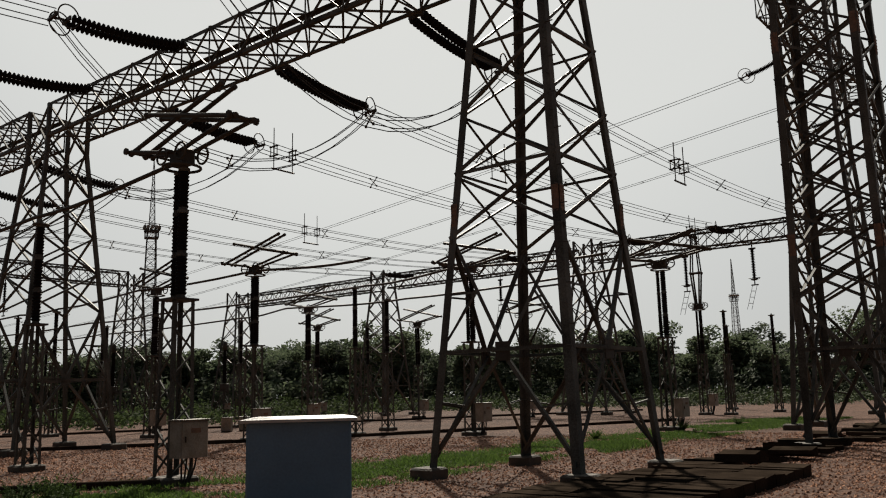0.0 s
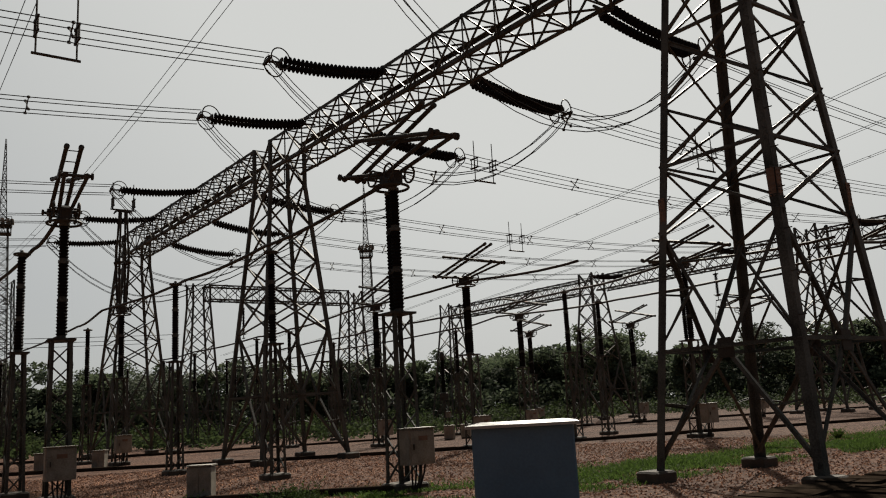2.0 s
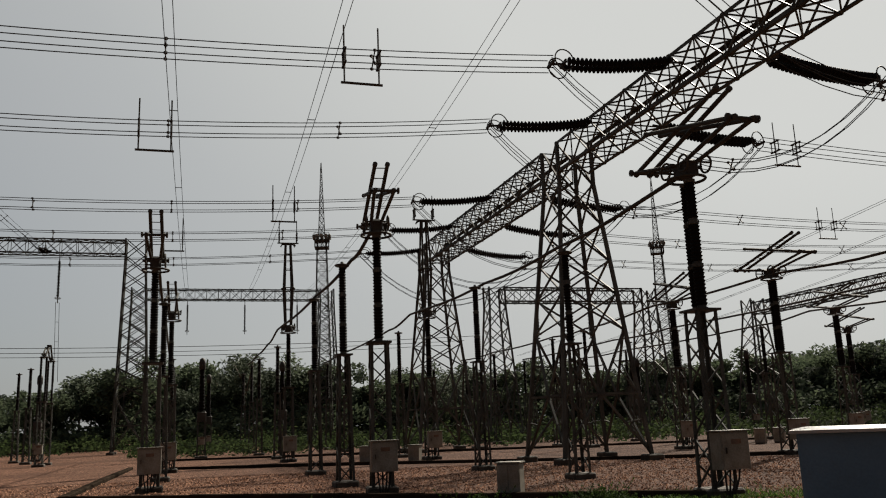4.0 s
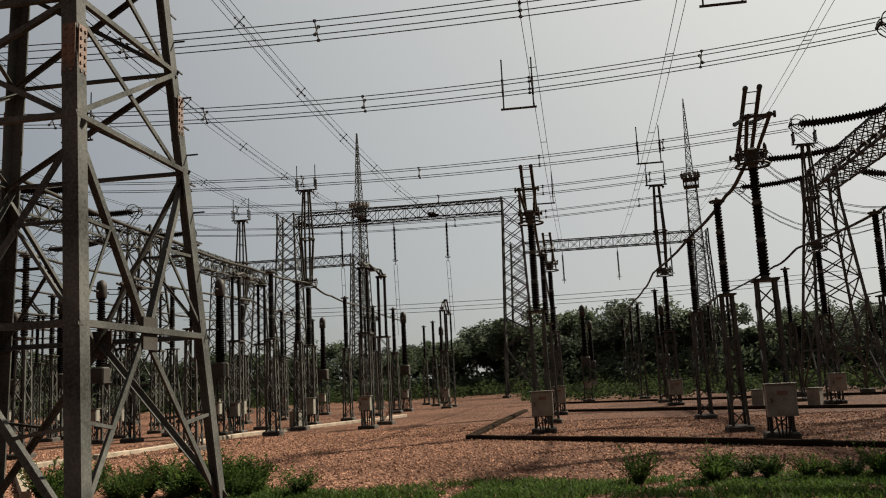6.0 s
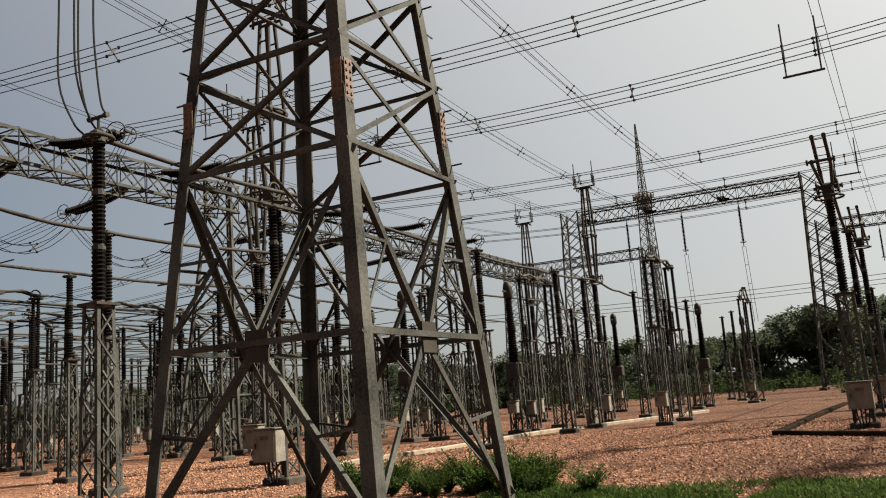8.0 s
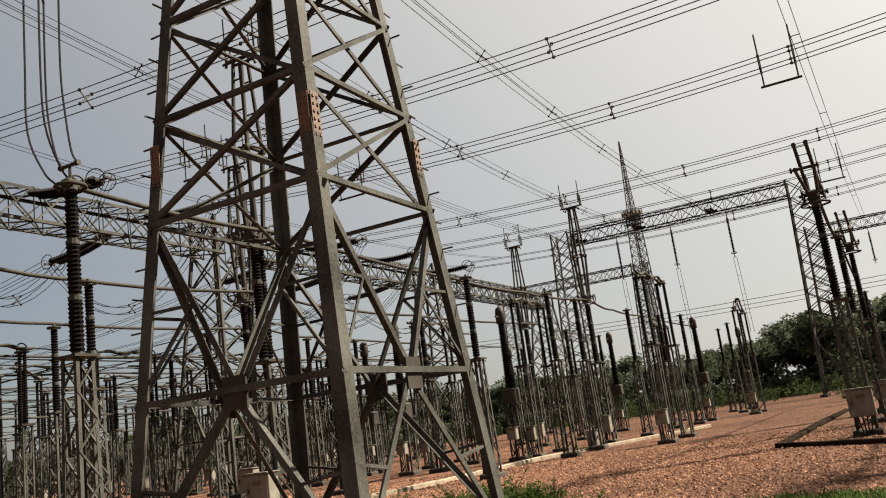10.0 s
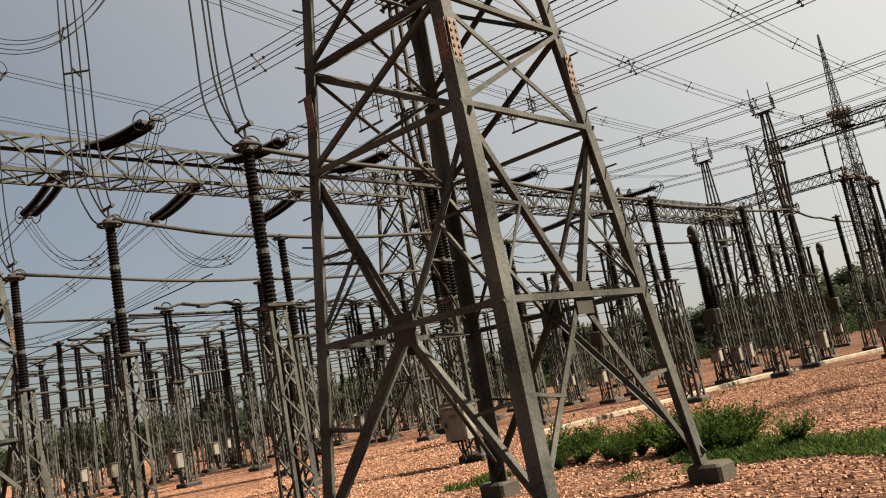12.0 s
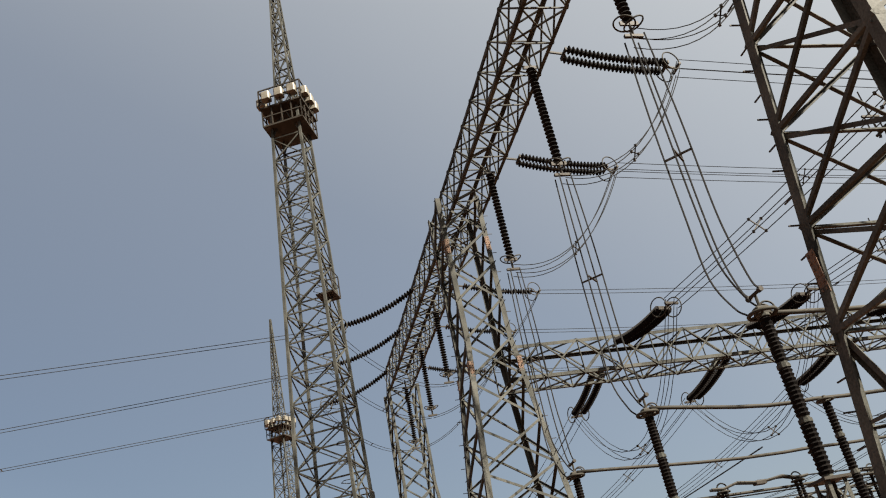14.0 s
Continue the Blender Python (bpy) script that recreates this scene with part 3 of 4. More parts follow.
def insulator_string(p, q, sag=0.12, discs=25, twin=0.42, hang=False, disc_r=0.15):
    """Tension or suspension set: strings of cap-and-pin discs, end plates and grading rings."""
    p, q = Vector(p), Vector(q)
    t = thing("insulator_string", Matrix.Translation(p), "long string of dark porcelain discs with grading rings", "insulator", "insulator strings")
    q, p = q - p, Vector((0, 0, 0))
    d = (q - p).normalized()
    side = d.cross(Vector((0, 0, 1)))
    side = side.normalized() if side.length > 0.1 else Vector((U.x, U.y, 0))
    s0, s1 = p + d * 0.55, q - d * 0.45
    for k in ((-0.5, 0.5) if twin else (0,)):
        path, rad = [], []
        pts = string_path(s0, s1, discs, sag)
        for c0, c1 in zip(pts, pts[1:]):
            for f, r in ((0.0, 0.075), (0.22, 0.08), (0.30, disc_r * 0.92), (0.46, disc_r), (0.66, disc_r * 0.7), (0.80, 0.07)):
                path.append(c0.lerp(c1, f) + side * (k * twin)), rad.append(r)
        g = Geo()
        g.lathe(path, rad, 10)
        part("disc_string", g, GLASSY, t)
    w = max(twin * 0.5 + 0.06, 0.24)
    for c, c0, c1 in ((s0 - d * 0.05, p, s0), (s1 + d * 0.05, s1, q)):
        g = Geo()
        g.bar(c - side * w, c + side * w, 0.05, 0.12)
        g.bar(c0, c1, 0.06)
        if c1 == q:
            g.bar(q - side * w, q + side * w, 0.08)
        part("yoke", g, STEEL_OLD, t)
    for k in (-1, 1):
        g = Geo()
        g.smooth = True
        c = s1 + d * 0.12 + side * (k * max(0.30, twin * 0.75)) if not hang else s1 + d * 0.05 + side * (k * 0.12)
        g.ring(c, (side * 1.0 + d * 0.25 if not hang else d + side * 0.3 * k), 0.34 if not hang else 0.26, 0.022, 20, 6)
        part("grading_ring", g, ALU, t)
    return t


def bundle(name, p, q, sag, count=4, gap=0.40, r=0.016, spacers=3, n=24, label="", group="overhead conductors"):
    """Bundle of sagging conductors with spacers."""
    p, q = Vector(p), Vector(q)
    t = thing(name, Matrix.Translation(p), label or "bundle of grey stranded overhead conductors", "conductor", group)
    q, p = q - p, Vector((0, 0, 0))
    d = Vector((q.x, q.y, 0)).normalized() if Vector((q.x, q.y, 0)).length > 0.2 else Vector((1, 0, 0))
    side = Vector((-d.y, d.x, 0))
    up = Vector((0, 0, 1))
    offs = [(-1, -1), (1, -1), (1, 1), (-1, 1)] if count == 4 else [(-1, 0), (1, 0)]
    base = string_path(p, q, n, sag)
    for sx, sz in offs:
        g = Geo()
        g.tube([c + side * (sx * gap / 2) + up * (sz * gap / 2) for c in base], r, 4)
        part("strand", g, WIRE, t)
    for k in range(spacers):
        c = base[round(n * (k + 1) / (spacers + 1))]
        g = Geo()
        if count == 4:
            for sx in (-1, 1):
                g.bar(c + side * (sx * gap / 2) - up * gap / 2, c - side * (sx * gap / 2) + up * gap / 2, 0.03)
            for sx, sz in offs:
                g.box(c + side * (sx * gap / 2) + up * (sz * gap / 2), (0.07, 0.07, 0.07))
        else:
            g.bar(c - side * gap / 2, c + side * gap / 2, 0.035)
        part("spacer", g, STEEL_OLD, t)
    return t


def cable_run(name, pts, r=0.02, label="", n=4, mat=None):
    g = Geo()
    g.tube(pts, r, n)
    return solo(name, g, mat or WIRE, label or "thin sagging jumper conductor", "conductor", "jumpers")


def hanging_contact(p, d, drop=1.35, w=1.0, label="fixed contact bar hung below the conductors by two rods"):
    """Trapeze on the overhead bundle for a pantograph below."""
    t = thing("hanging_contact", Matrix.Translation(Vector(p)), label, "contact", "hanging contacts")
    d = Vector(d).normalized()
    side = Vector((-d.y, d.x, 0))
    for k in (-1, 1):
        g = Geo()
        o = d * (k * w / 2)
        g.bar(o + Vector((0, 0, 1.0)), o - Vector((0, 0, drop)), 0.035)
        part("rod", g, ALU, t)
        g = Geo()
        for z in (0.2, -0.2):
            g.bar(o + Vector((0, 0, z)) - side * 0.26, o + Vector((0, 0, z)) + side * 0.26, 0.055)
        g.bar(o + Vector((0, 0, 0.32)), o - Vector((0, 0, 0.32)), 0.05)
        for e in (-0.2, 0.2):
            g.box(o + side * e, (0.035, 0.035, 0.44))
        part("clamp", g, STEEL_OLD, t)
    g = Geo()
    g.tube([d * (-w / 2 - 0.1) - Vector((0, 0, drop)), d * (w / 2 + 0.1) - Vector((0, 0, drop))], 0.04, 8)
    part("contact_bar", g, ALU, t)
    return t

# ---- plan of single things ----
MAST_NEAR = (-24.1, -19.4)
MASTS = [(-102.3, 57.4, 10), (-69.9, 89.0, 35), (-34.2, 125.4, 20), (-55.2, -52.7, 100), (98.6, 229.8, 0)]
KIOSK = ((-1.85, 11.86), (-0.54, 11.99))
CABINETS = [(9.4, -8.9, -128), (31.6, -7.7, -128), (30.7, -29.6, -110), (29.9, -5.7, -128), (29.3, 13.3, -140), (29.4, 14.6, -140)]
KERBS = [((-37.5, 31.2), (-22.6, 16.3), (-13.5, 17.6), (-4.6, 18.9)), ((-34.0, 30.7), (-22.6, 33.0), (-8.6, 35.1), (0.5, 39.5), (16.5, 47.3)),
         ((-44, 40), (-21, 48.9), (-2.5, 60), (22, 72))]
PALE_KERBS = [((-18.8, 2.9), (-26.4, 3.8)), ((-26.4, 3.8), (-29.4, 7.5), (-34.8, 13.4), (-42.1, 26.1))]
RAIL = ((-9.41, -3.00, 0), (-9.65, -0.94, 0))


# ---- ground ----
g = Geo()
g.add([(-1500, -1500, 0), (1500, -1500, 0), (1500, 1500, 0), (-1500, 1500, 0)], [(0, 1, 2, 3)])
solo("ground", g, GRAVEL, "pinkish tan gravel over the whole yard", "ground", kind="structure")

# ---- towers of the gantries ----
LEVELS = [0.1, 2.66, 5.25, 6.75, 8.2, 9.8, 11.5, 13.0, 14.6, 16.1, 17.6, 19.2, 20.9]
LEVELS_B = [0.1, 2.57, 4.93, 6.4, 7.88, 9.4, 11.0, 12.7, 14.4, 16.0, 17.6, 19.2, 20.9]
LOW = [0.1, 2.66, 5.25, 6.75, 8.2, 9.8, 11.6, 13.4]
TALL_LABEL = "tall tapering grey galvanised lattice gantry tower on concrete plinths"
lattice_tower(0.15, 0, LEVELS, 1.88, 0.86, 13.0, 0.19, 0.066, True, TALL_LABEL, plinth=0.62, horizontals=(6.75, 9.8))
lattice_tower(0.15, -23.05, LEVELS_B, 1.81, 0.86, 11.8, 0.19, 0.066, True, TALL_LABEL, plinth=0.48, horizontals=(4.93, 6.4, 7.88, 9.4))
lattice_tower(-4.1, 9.75, [0.1, 2.75, 4.2] + [5.5 + 1.3 * k for k in range(13)], 1.27, 1.12, 21.0, 0.21, 0.075, True, "tall narrow grey lattice tower with close cross bracing")
lattice_tower(-0.7, 22, LEVELS, 1.7, 1.0, 12.0, 0.16, 0.08, False, TALL_LABEL)
lattice_tower(0, 42, LEVELS, 2.1, 0.85, 12.0, 0.16, 0.08, False, TALL_LABEL)
lattice_tower(0.3, -44, LEVELS[:-1], 2.1, 0.9, 13.0, 0.19, 0.085, True, TALL_LABEL)
lattice_tower(1.0, -65, LEVELS[:-1], 2.1, 0.9, 13.0, 0.16, 0.08, False, TALL_LABEL)
LOW_LABEL = "grey lattice tower under the end of a gantry beam"
for a, b in ((22.4, -0.4), (43.2, -0.4), (22, 42), (44, 42), (22, -44.5), (44, -44.5), (66, -44.5), (66, 42)):
    lattice_tower(a, b, LOW, 1.9, 0.80, 11.6, 0.14, 0.07, False, LOW_LABEL)
for b in (10.2, 25.4):
    lattice_tower(60, b, LOW, 1.5, 0.75, 11.6, 0.14, 0.07, False, LOW_LABEL)
for a, b in ((78, -21), (78, -45.5), (108, -22), (108, 3), (108, -66), (108, -45)):
    lattice_tower(a, b, LEVELS, 1.6, 0.95, 19.0, 0.16, 0.08, False, TALL_LABEL)

# ---- beams ----
BEAM = "grey lattice box-truss gantry beam between two towers"
for b, z in ((-0.5, 12.05), (-44.2, 11.45), (42, 11.6)):
    for a0, a1 in ((0.8, 21.6), (23.2, 42.8), (44.8, 65.2))[: 2 if b == -0.5 else 3]:
        gantry_beam(a0, b, a1, b, z, depth=1.35, label=BEAM)
gantry_beam(60, 10.9, 60, 24.7, 12.05, depth=1.35, label=BEAM)
for b0, b1 in ((-23.9, -66.0), (-0.9, -22.2), (22.9, 41.2)):
    gantry_beam(1.0, b0, 1.0, b1, 19.2, label=BEAM)
for a, b0, b1 in ((78, -21.9, -44.6), (108, -21, 2), (108, -65, -46)):
    gantry_beam(a, b0, a, b1, 19.3, label=BEAM)

# ---- insulator strings, spans and jumpers ----
QUAD = "bundle of four grey stranded overhead conductors"
PAIR = "pair of grey stranded overhead conductors"


def jumper(p, q, sag, count=4, n=14, label="slack jumper conductors looping between insulator strings"):
    bundle("jumper", p, q, sag, count, 0.32, 0.015, 1, n, label, "jumpers")


SPANS = ([], [])
for a_m, a_p, a_3 in ((5.9, 4.4, 5.1), (12.3, 10.2, 10.7), (17.9, 16.4, 16.2), (28.9, 26.8, 27.4), (35.2, 32.8, 33.4), (41.8, 39.3, 40.6)):
    e1 = yard(a_m, -5.7, 12.5)
    insulator_string(yard(a_m - 0.4, -1.25, 12.8), e1, 0.1)
    e3 = yard(a_3 + 0.7, -39.6, 12.2)
    insulator_string(yard(a_3, -43.4, 12.3), e3)
    sag = 1.0 if a_m == 17.9 else 0.72
    bundle("overhead_bundle", e1, e3, sag, label=QUAD, spacers=5)
    SPANS[0].append((e1, e3, sag))
    e2 = yard(a_p, 5.0, 11.95)
    insulator_string(yard(a_p, 0.3, 12.4), e2)
    e4 = yard(a_p, 37.0, 12.2)
    insulator_string(yard(a_p, 41.2, 12.4), e4)
    bundle("overhead_bundle", e2, e4, 0.55, label=QUAD, spacers=4)
    SPANS[1].append((e2, e4, 0.55))
    jumper(e1, e2, 3.05)
    e5 = yard(a_3 + 0.6, -50.0, 11.75)
    insulator_string(yard(a_3, -45.0, 12.1), e5)
    bundle("overhead_bundle", e5, yard(a_3 + 2, -88, 12), 1.4, label=QUAD)
    jumper(e3, e5, 3.3)
for b in (-29.3, -35.0, -40.8):
    e = yard(6.1, b, 18.55)
    insulator_string(yard(1.8, b, 19.35), e)
    far_b = {-29.3: -28.9, -35.0: -36.2, -40.8: -42.6}[b]
    bundle("overhead_bundle", e, yard(73, far_b, 18.9), 1.6, label=QUAD, spacers=7)
    insulator_string(yard(77.2, far_b, 19.4), yard(73, far_b, 18.9), twin=0.4)
    # suspension string with its dropper to the post head below
    insulator_string(yard(1.0, b, 19.22), yard(1.0, b, 14.6), 0, twin=0, hang=True)
    jumper(e, yard(1.0, b, 14.55), 1.3)
    foot_a = {-29.3: 1.33, -35.0: 1.35, -40.8: 1.35}[b]
    foot_b = {-29.3: -29.14, -35.0: -35.0, -40.8: -40.9}[b]
    origin = yard(1.0, b, 14.55)
    head = yard(foot_a, foot_b, TERMINAL_H) - origin
    drop = thing("dropper", Matrix.Translation(origin), "four slack conductors hooking down onto a terminal post head", "conductor", "droppers")
    ends = (head + V * -0.20 + Vector((0, 0, 0.45)), head + V * 0.22 + Vector((0, 0, 0.45)), head + U * 0.05 + Vector((0, 0, 0.12)), head - U * 0.25 - V * 0.1 + Vector((0, 0, 0.05)))
    for k, (sx, sy) in enumerate(((1, -1), (1, 1), (-1, 1), (-1, -1))):
        o = U * (0.22 * sx) + V * (0.22 * sy)
        swing = U * -0.06
        end = ends[k]
        keys = [o * 0.8, o + swing * 0.5 + Vector((0, 0, -2.6)), o + swing + Vector((0, 0, -4.9)), o + swing * 0.95 + Vector((end.x * 0.1, end.y * 0.1, end.z + 1.0)),
                end.lerp(o + swing, 0.42) * 1.0, end]
        keys[4].z = end.z + 0.24
        path = []
        ext = [keys[0] * 2 - keys[1]] + keys + [keys[-1] * 2 - keys[-2]]
        for i in range(1, len(ext) - 2):
            p0, p1, p2, p3 = ext[i - 1:i + 3]
            for j in range(5):
                f = j / 5
                path.append(0.5 * ((2 * p1) + (p2 - p0) * f + (2 * p0 - 5 * p1 + 4 * p2 - p3) * f * f + (3 * p1 - p0 - 3 * p2 + p3) * f ** 3))
        path.append(end)
        g = Geo()
        g.tube(path, 0.021, 5)
        part("strand", g, WIRE, drop)
    g = Geo()
    for z in (-3.4,):
        c = U * -0.04 + Vector((0, 0, z))
        for d in (U + V, U - V):
            g.bar(c - d * 0.23, c + d * 0.23, 0.04)
    part("spacer", g, STEEL_OLD, drop)
    # same sets on the far gantry
    insulator_string(yard(78, b + 1.3, 19.2), yard(78, b + 1.3, 14.6), 0, twin=0, hang=True)
    bundle("dropper", yard(78, b + 1.3, 14.6), yard(78, b + 1.5, 7.0), 0, 2, r=0.026, label=PAIR, group="droppers")
for near_b, b in ((-17.6, -15.8), (-10.9, -8.2), (-4.4, -1.0)):
    bundle("overhead_bundle", yard(1.8, near_b, 19.6), yard(107, b, 19.6), 2.2, 2, label=PAIR, spacers=6)
    insulator_string(yard(108.72, b, 19.32), yard(108.72, b, 14.8), 0, twin=0, hang=True)
for b in (14.6, 19.8):
    insulator_string(yard(60.72, b, 12.06), yard(60.72, b, 8.9), 0, 16, twin=0, hang=True)
for b in (28.6, 35.2, 41.0):
    e = yard(4.6, b, 18.5)
    insulator_string(yard(1.8, b, 19.35), e, twin=0)
    bundle("overhead_bundle", e, yard(100, b, 10.5), 1.0, 2, label=PAIR, spacers=6)
for a, z in ((9.0, 8.6), (13.8, 8.6), (30.0, 9.0)):
    insulator_string(yard(a, 41.3, 11.6), yard(a, 41.3, z), 0, 18, twin=0, hang=True)
    bundle("dropper", yard(a, 41.3, z), yard(a + 0.6, 41.6, 7.0), 0, 2, label=PAIR, group="droppers")
for b in (-51.3, -56.0, -61.8):
    e = yard(6.0, b, 18.6)
    insulator_string(yard(1.8, b, 19.35), e, twin=0)
    bundle("overhead_bundle", e, yard(73, b, 18.9), 1.6, 2, label=PAIR)
    w = yard(-4.3, b, 17.6)
    insulator_string(yard(0.2, b, 19.5), w, twin=0, sag=0.25)
    bundle("overhead_bundle", w, yard(-70, b, {-51.3: 15.5, -56.0: 12.9, -61.8: 13.4}[b]), 0.35, 2, label=PAIR)
    insulator_string(yard(1.0, b - 1.5, 19.22), yard(1.0, b - 1.5, 15.0), 0, twin=0, hang=True)
    jumper(e, yard(1.0, b - 1.5, 14.9), 0.9, 2)
    jumper(yard(1.0, b - 1.5, 14.9), w, 0.9, 2)


def span_point(p, q, sag, b):
    """Place on a span at the yard's line b."""
    f = ((yard(0, b) - O).dot(V) - (p - O).dot(V)) / ((q - O).dot(V) - (p - O).dot(V))
    return p.lerp(q, f) - Vector((0, 0, sag * 4 * f * (1 - f)))


for side, k, b in ((0, 1, -11.7), (0, 2, -17.4), (0, 3, -12), (0, 4, -17), (1, 2, 6.2), (1, 0, 18.7), (1, 3, 17.2), (1, 1, 13.0), (0, 2, -33), (0, 1, -35.5)):
    p, q, sag = SPANS[side][k]
    hanging_contact(span_point(p, q, sag, b), V, 0.75)
for k in range(3):
    bundle("overhead_bundle", yard(92 + 6 * k, -70, 12.5), yard(92 + 6 * k, 20, 12.5), 1.0, 2, label=PAIR)

# strung buses over the rows beyond the long beam
rw = random.Random(17)
for k in range(16):
    b, z = -47.5 - 2.3 * k + rw.uniform(-0.5, 0.5), rw.choice((5.6, 6.3, 7.4, 8.2, 9.0))
    p, q = yard(rw.uniform(2, 12), b, z), yard(rw.uniform(50, 66), b, z)
    cable_run("strung_bus", string_path(p, q, 12, rw.uniform(0.15, 0.5)), 0.03, "taut grey conductor strung over the switchgear rows")
for k in range(14):
    a, z = 4.5 + 3.6 * k + rw.uniform(-0.8, 0.8), rw.choice((6.0, 6.8, 7.6, 8.6))
    cable_run("strung_bus", string_path(yard(a, -47, z), yard(a, -86, z), 12, rw.uniform(0.2, 0.6)), 0.03, "taut grey conductor strung across the switchgear rows")

# ---- busbars along the yard ----
post, panto, raised, low, ct = build_bus_post(), build_pantograph(), build_pantograph(True), build_low_post(), build_transformer()
POSTS = [(13.5, -5.1), (20.3, -5.7), (36, -4.8), (16.2, -11.6), (23.5, -11.4), (43.5, -10.7), (24.9, -17.1), (17.8, 11.8), (20.2, 16.6), (34.5, 18.2),
         (36.0, 6.7), (36, 13.1), (43.2, 13.8), (40.6, 6.7), (33, 28.4), (6.0, -34.4), (9.6, -40.5), (36.4, -28.5),
         (42.5, -28.3), (45.0, -27.5), (41.6, -34.0), (58.7, -27.0), (15.5, 53.0), (10.6, 39.3), (9.4, 45.4)]
TURNS = {(13.0, -11.2): -7}
PANTOS = [(6.4, -5.3), (13.0, -11.2), (19.0, -17.3), (19.0, 6.9), (30.1, 20), (12.4, 13.6), (5.8, 19.1), (32.4, -16.9), (28.0, 7.8), (40.4, 30.3), (33.5, 34.6), (24, 35.5)]
RAISED = [(31.5, -4.4), (38, -10.7), (32.5, -29.4), (38.8, -35.5), (7.5, -29.9), (14, -36), (20.5, -41.5), (12.4, 39.6)]
# the rest of the yard repeats the same rows
rng = random.Random(4)
for b in (-47, -52.5, -58, -64, -70, -76):
    for a in (8, 15, 22, 30, 38, 47, 57):
        POSTS.append((a + rng.uniform(-1, 1), b + rng.uniform(-0.4, 0.4)))
for b in (-28.6, -34.5, -40.5):
    for a in (17, 24, 28, 50, 64):
        POSTS.append((a + rng.uniform(-0.6, 0.6), b))
for b in (-17, -11, -5, 7, 12.5, 18):
    for a in (52, 60, 70):
        POSTS.append((a + rng.uniform(-1, 1), b))
KNEES = [(a + rng.uniform(-1, 1), b + rng.uniform(-0.6, 0.6)) for b in (-47.5, -52.0, -56.5, -62, -68, -75) for a in (11.5, 19, 26.5, 36, 45)]
KNEES += [(a + rng.uniform(-1, 1), b + rng.uniform(-0.5, 0.5)) for b in (-25.5, -31.5, -37.5) for a in (29.5, 54)]
LOWS = [(a + rng.uniform(-1.2, 1.2), b + rng.uniform(-0.8, 0.8)) for b in (-55, -67, -73, -80, -88) for a in (4, 15, 31, 41, 52, 62)]
TERMINALS = [(1.33, -29.14), (1.35, -35.0), (1.35, -40.9)]
terminal, knee, knee_open = build_terminal_post(), build_knee_disconnector(), build_knee_disconnector(True)
OPEN_KNEES = KNEES[3::4]
KNEES = [p for p in KNEES if p not in OPEN_KNEES]
CTS = [(48.5, -27.5), (66, -27.4), (49, -33.5), (46, -40), (24, -36), (29, -41), (34, -47), (27, -53), (20, -59), (30, -66), (26, -31.5), (52, -15), (56, -9), (70, -14), (60, 24), (52, 30)]
for kind, places in ((post, POSTS), (panto, PANTOS), (raised, RAISED), (low, LOWS), (ct, CTS), (terminal, TERMINALS), (knee, KNEES), (knee_open, OPEN_KNEES)):
    for i, (a, b) in enumerate(places):
        if i == 0:
            kind.matrix_world = at_yard(a, b)
        else:
            copy_thing(kind, at_yard(a, b, 0, rng.uniform(-1.5, 1.5) + TURNS.get((a, b), 0)))
for a, b in RAISED:
    hanging_contact(yard(a, b, 12.6), V, 0.35)

# tubular buses from head to head
def tube_bus(b, stops):
    g = Geo()
    g.smooth = True
    pts = []
    for i, (a, z) in enumerate(stops):
        if i:
            a0, z0 = stops[i - 1]
            for f in (0.12, 0.3, 0.5, 0.7, 0.88):
                s = 3 * f * f - 2 * f * f * f
                pts.append(yard(a0 + (a - a0) * f, b, z0 + (z - z0) * s - 0.10 * math.sin(math.pi * f)))
        pts.append(yard(a, b, z))
    g.tube(pts, 0.054, 8)
    solo("tubular_bus", g, ALU, "grey aluminium tubular busbar carried on post insulators", "busbar", "tubular buses")


H, P = 7.25, 6.98
tube_bus(-5.3, [(6.4, H), (13.5, P), (20.3, P), (31.5, H), (36, P), (52, P), (60, P)])
tube_bus(-11.3, [(13.0, H), (16.2, P), (23.5, P), (38, H), (43.5, P), (52, P), (60, P)])
tube_bus(-17.2, [(19.0, H), (24.9, P), (32.4, H), (52, P), (60, P)])
tube_bus(6.8, [(12.0, P), (19.0, H), (28.0, H), (36.0, P), (40.6, P), (52, P), (60, P)])
tube_bus(12.6, [(5.0, P), (12.4, H), (17.8, P), (36, P), (43.2, P), (60, P)])
tube_bus(18.2, [(5.8, H), (20.2, P), (30.1, H), (34.5, P), (52, P), (60, P)])
tube_bus(-29.3, [(1.33, TERMINAL_H + 0.1), (7.5, H), (17, P), (24, P), (32.5, H), (36.4, P), (42.5, P), (58.7, P)])
tube_bus(-34.8, [(1.35, TERMINAL_H + 0.1), (6, P), (14, H), (17, P), (24, P), (38.8, H), (41.6, P), (50, P)])
tube_bus(-40.7, [(1.35, TERMINAL_H + 0.1), (9.6, P), (20.5, H), (24, P), (50, P)])
for b in (-47, -52.5, -58, -64):
    tube_bus(b, [(8, P), (22, P), (38, P), (57, P)])
for b in (-55, -73):
    tube_bus(b, [(4, 5.1), (18, 5.1), (34, 5.1), (62, 5.1)])


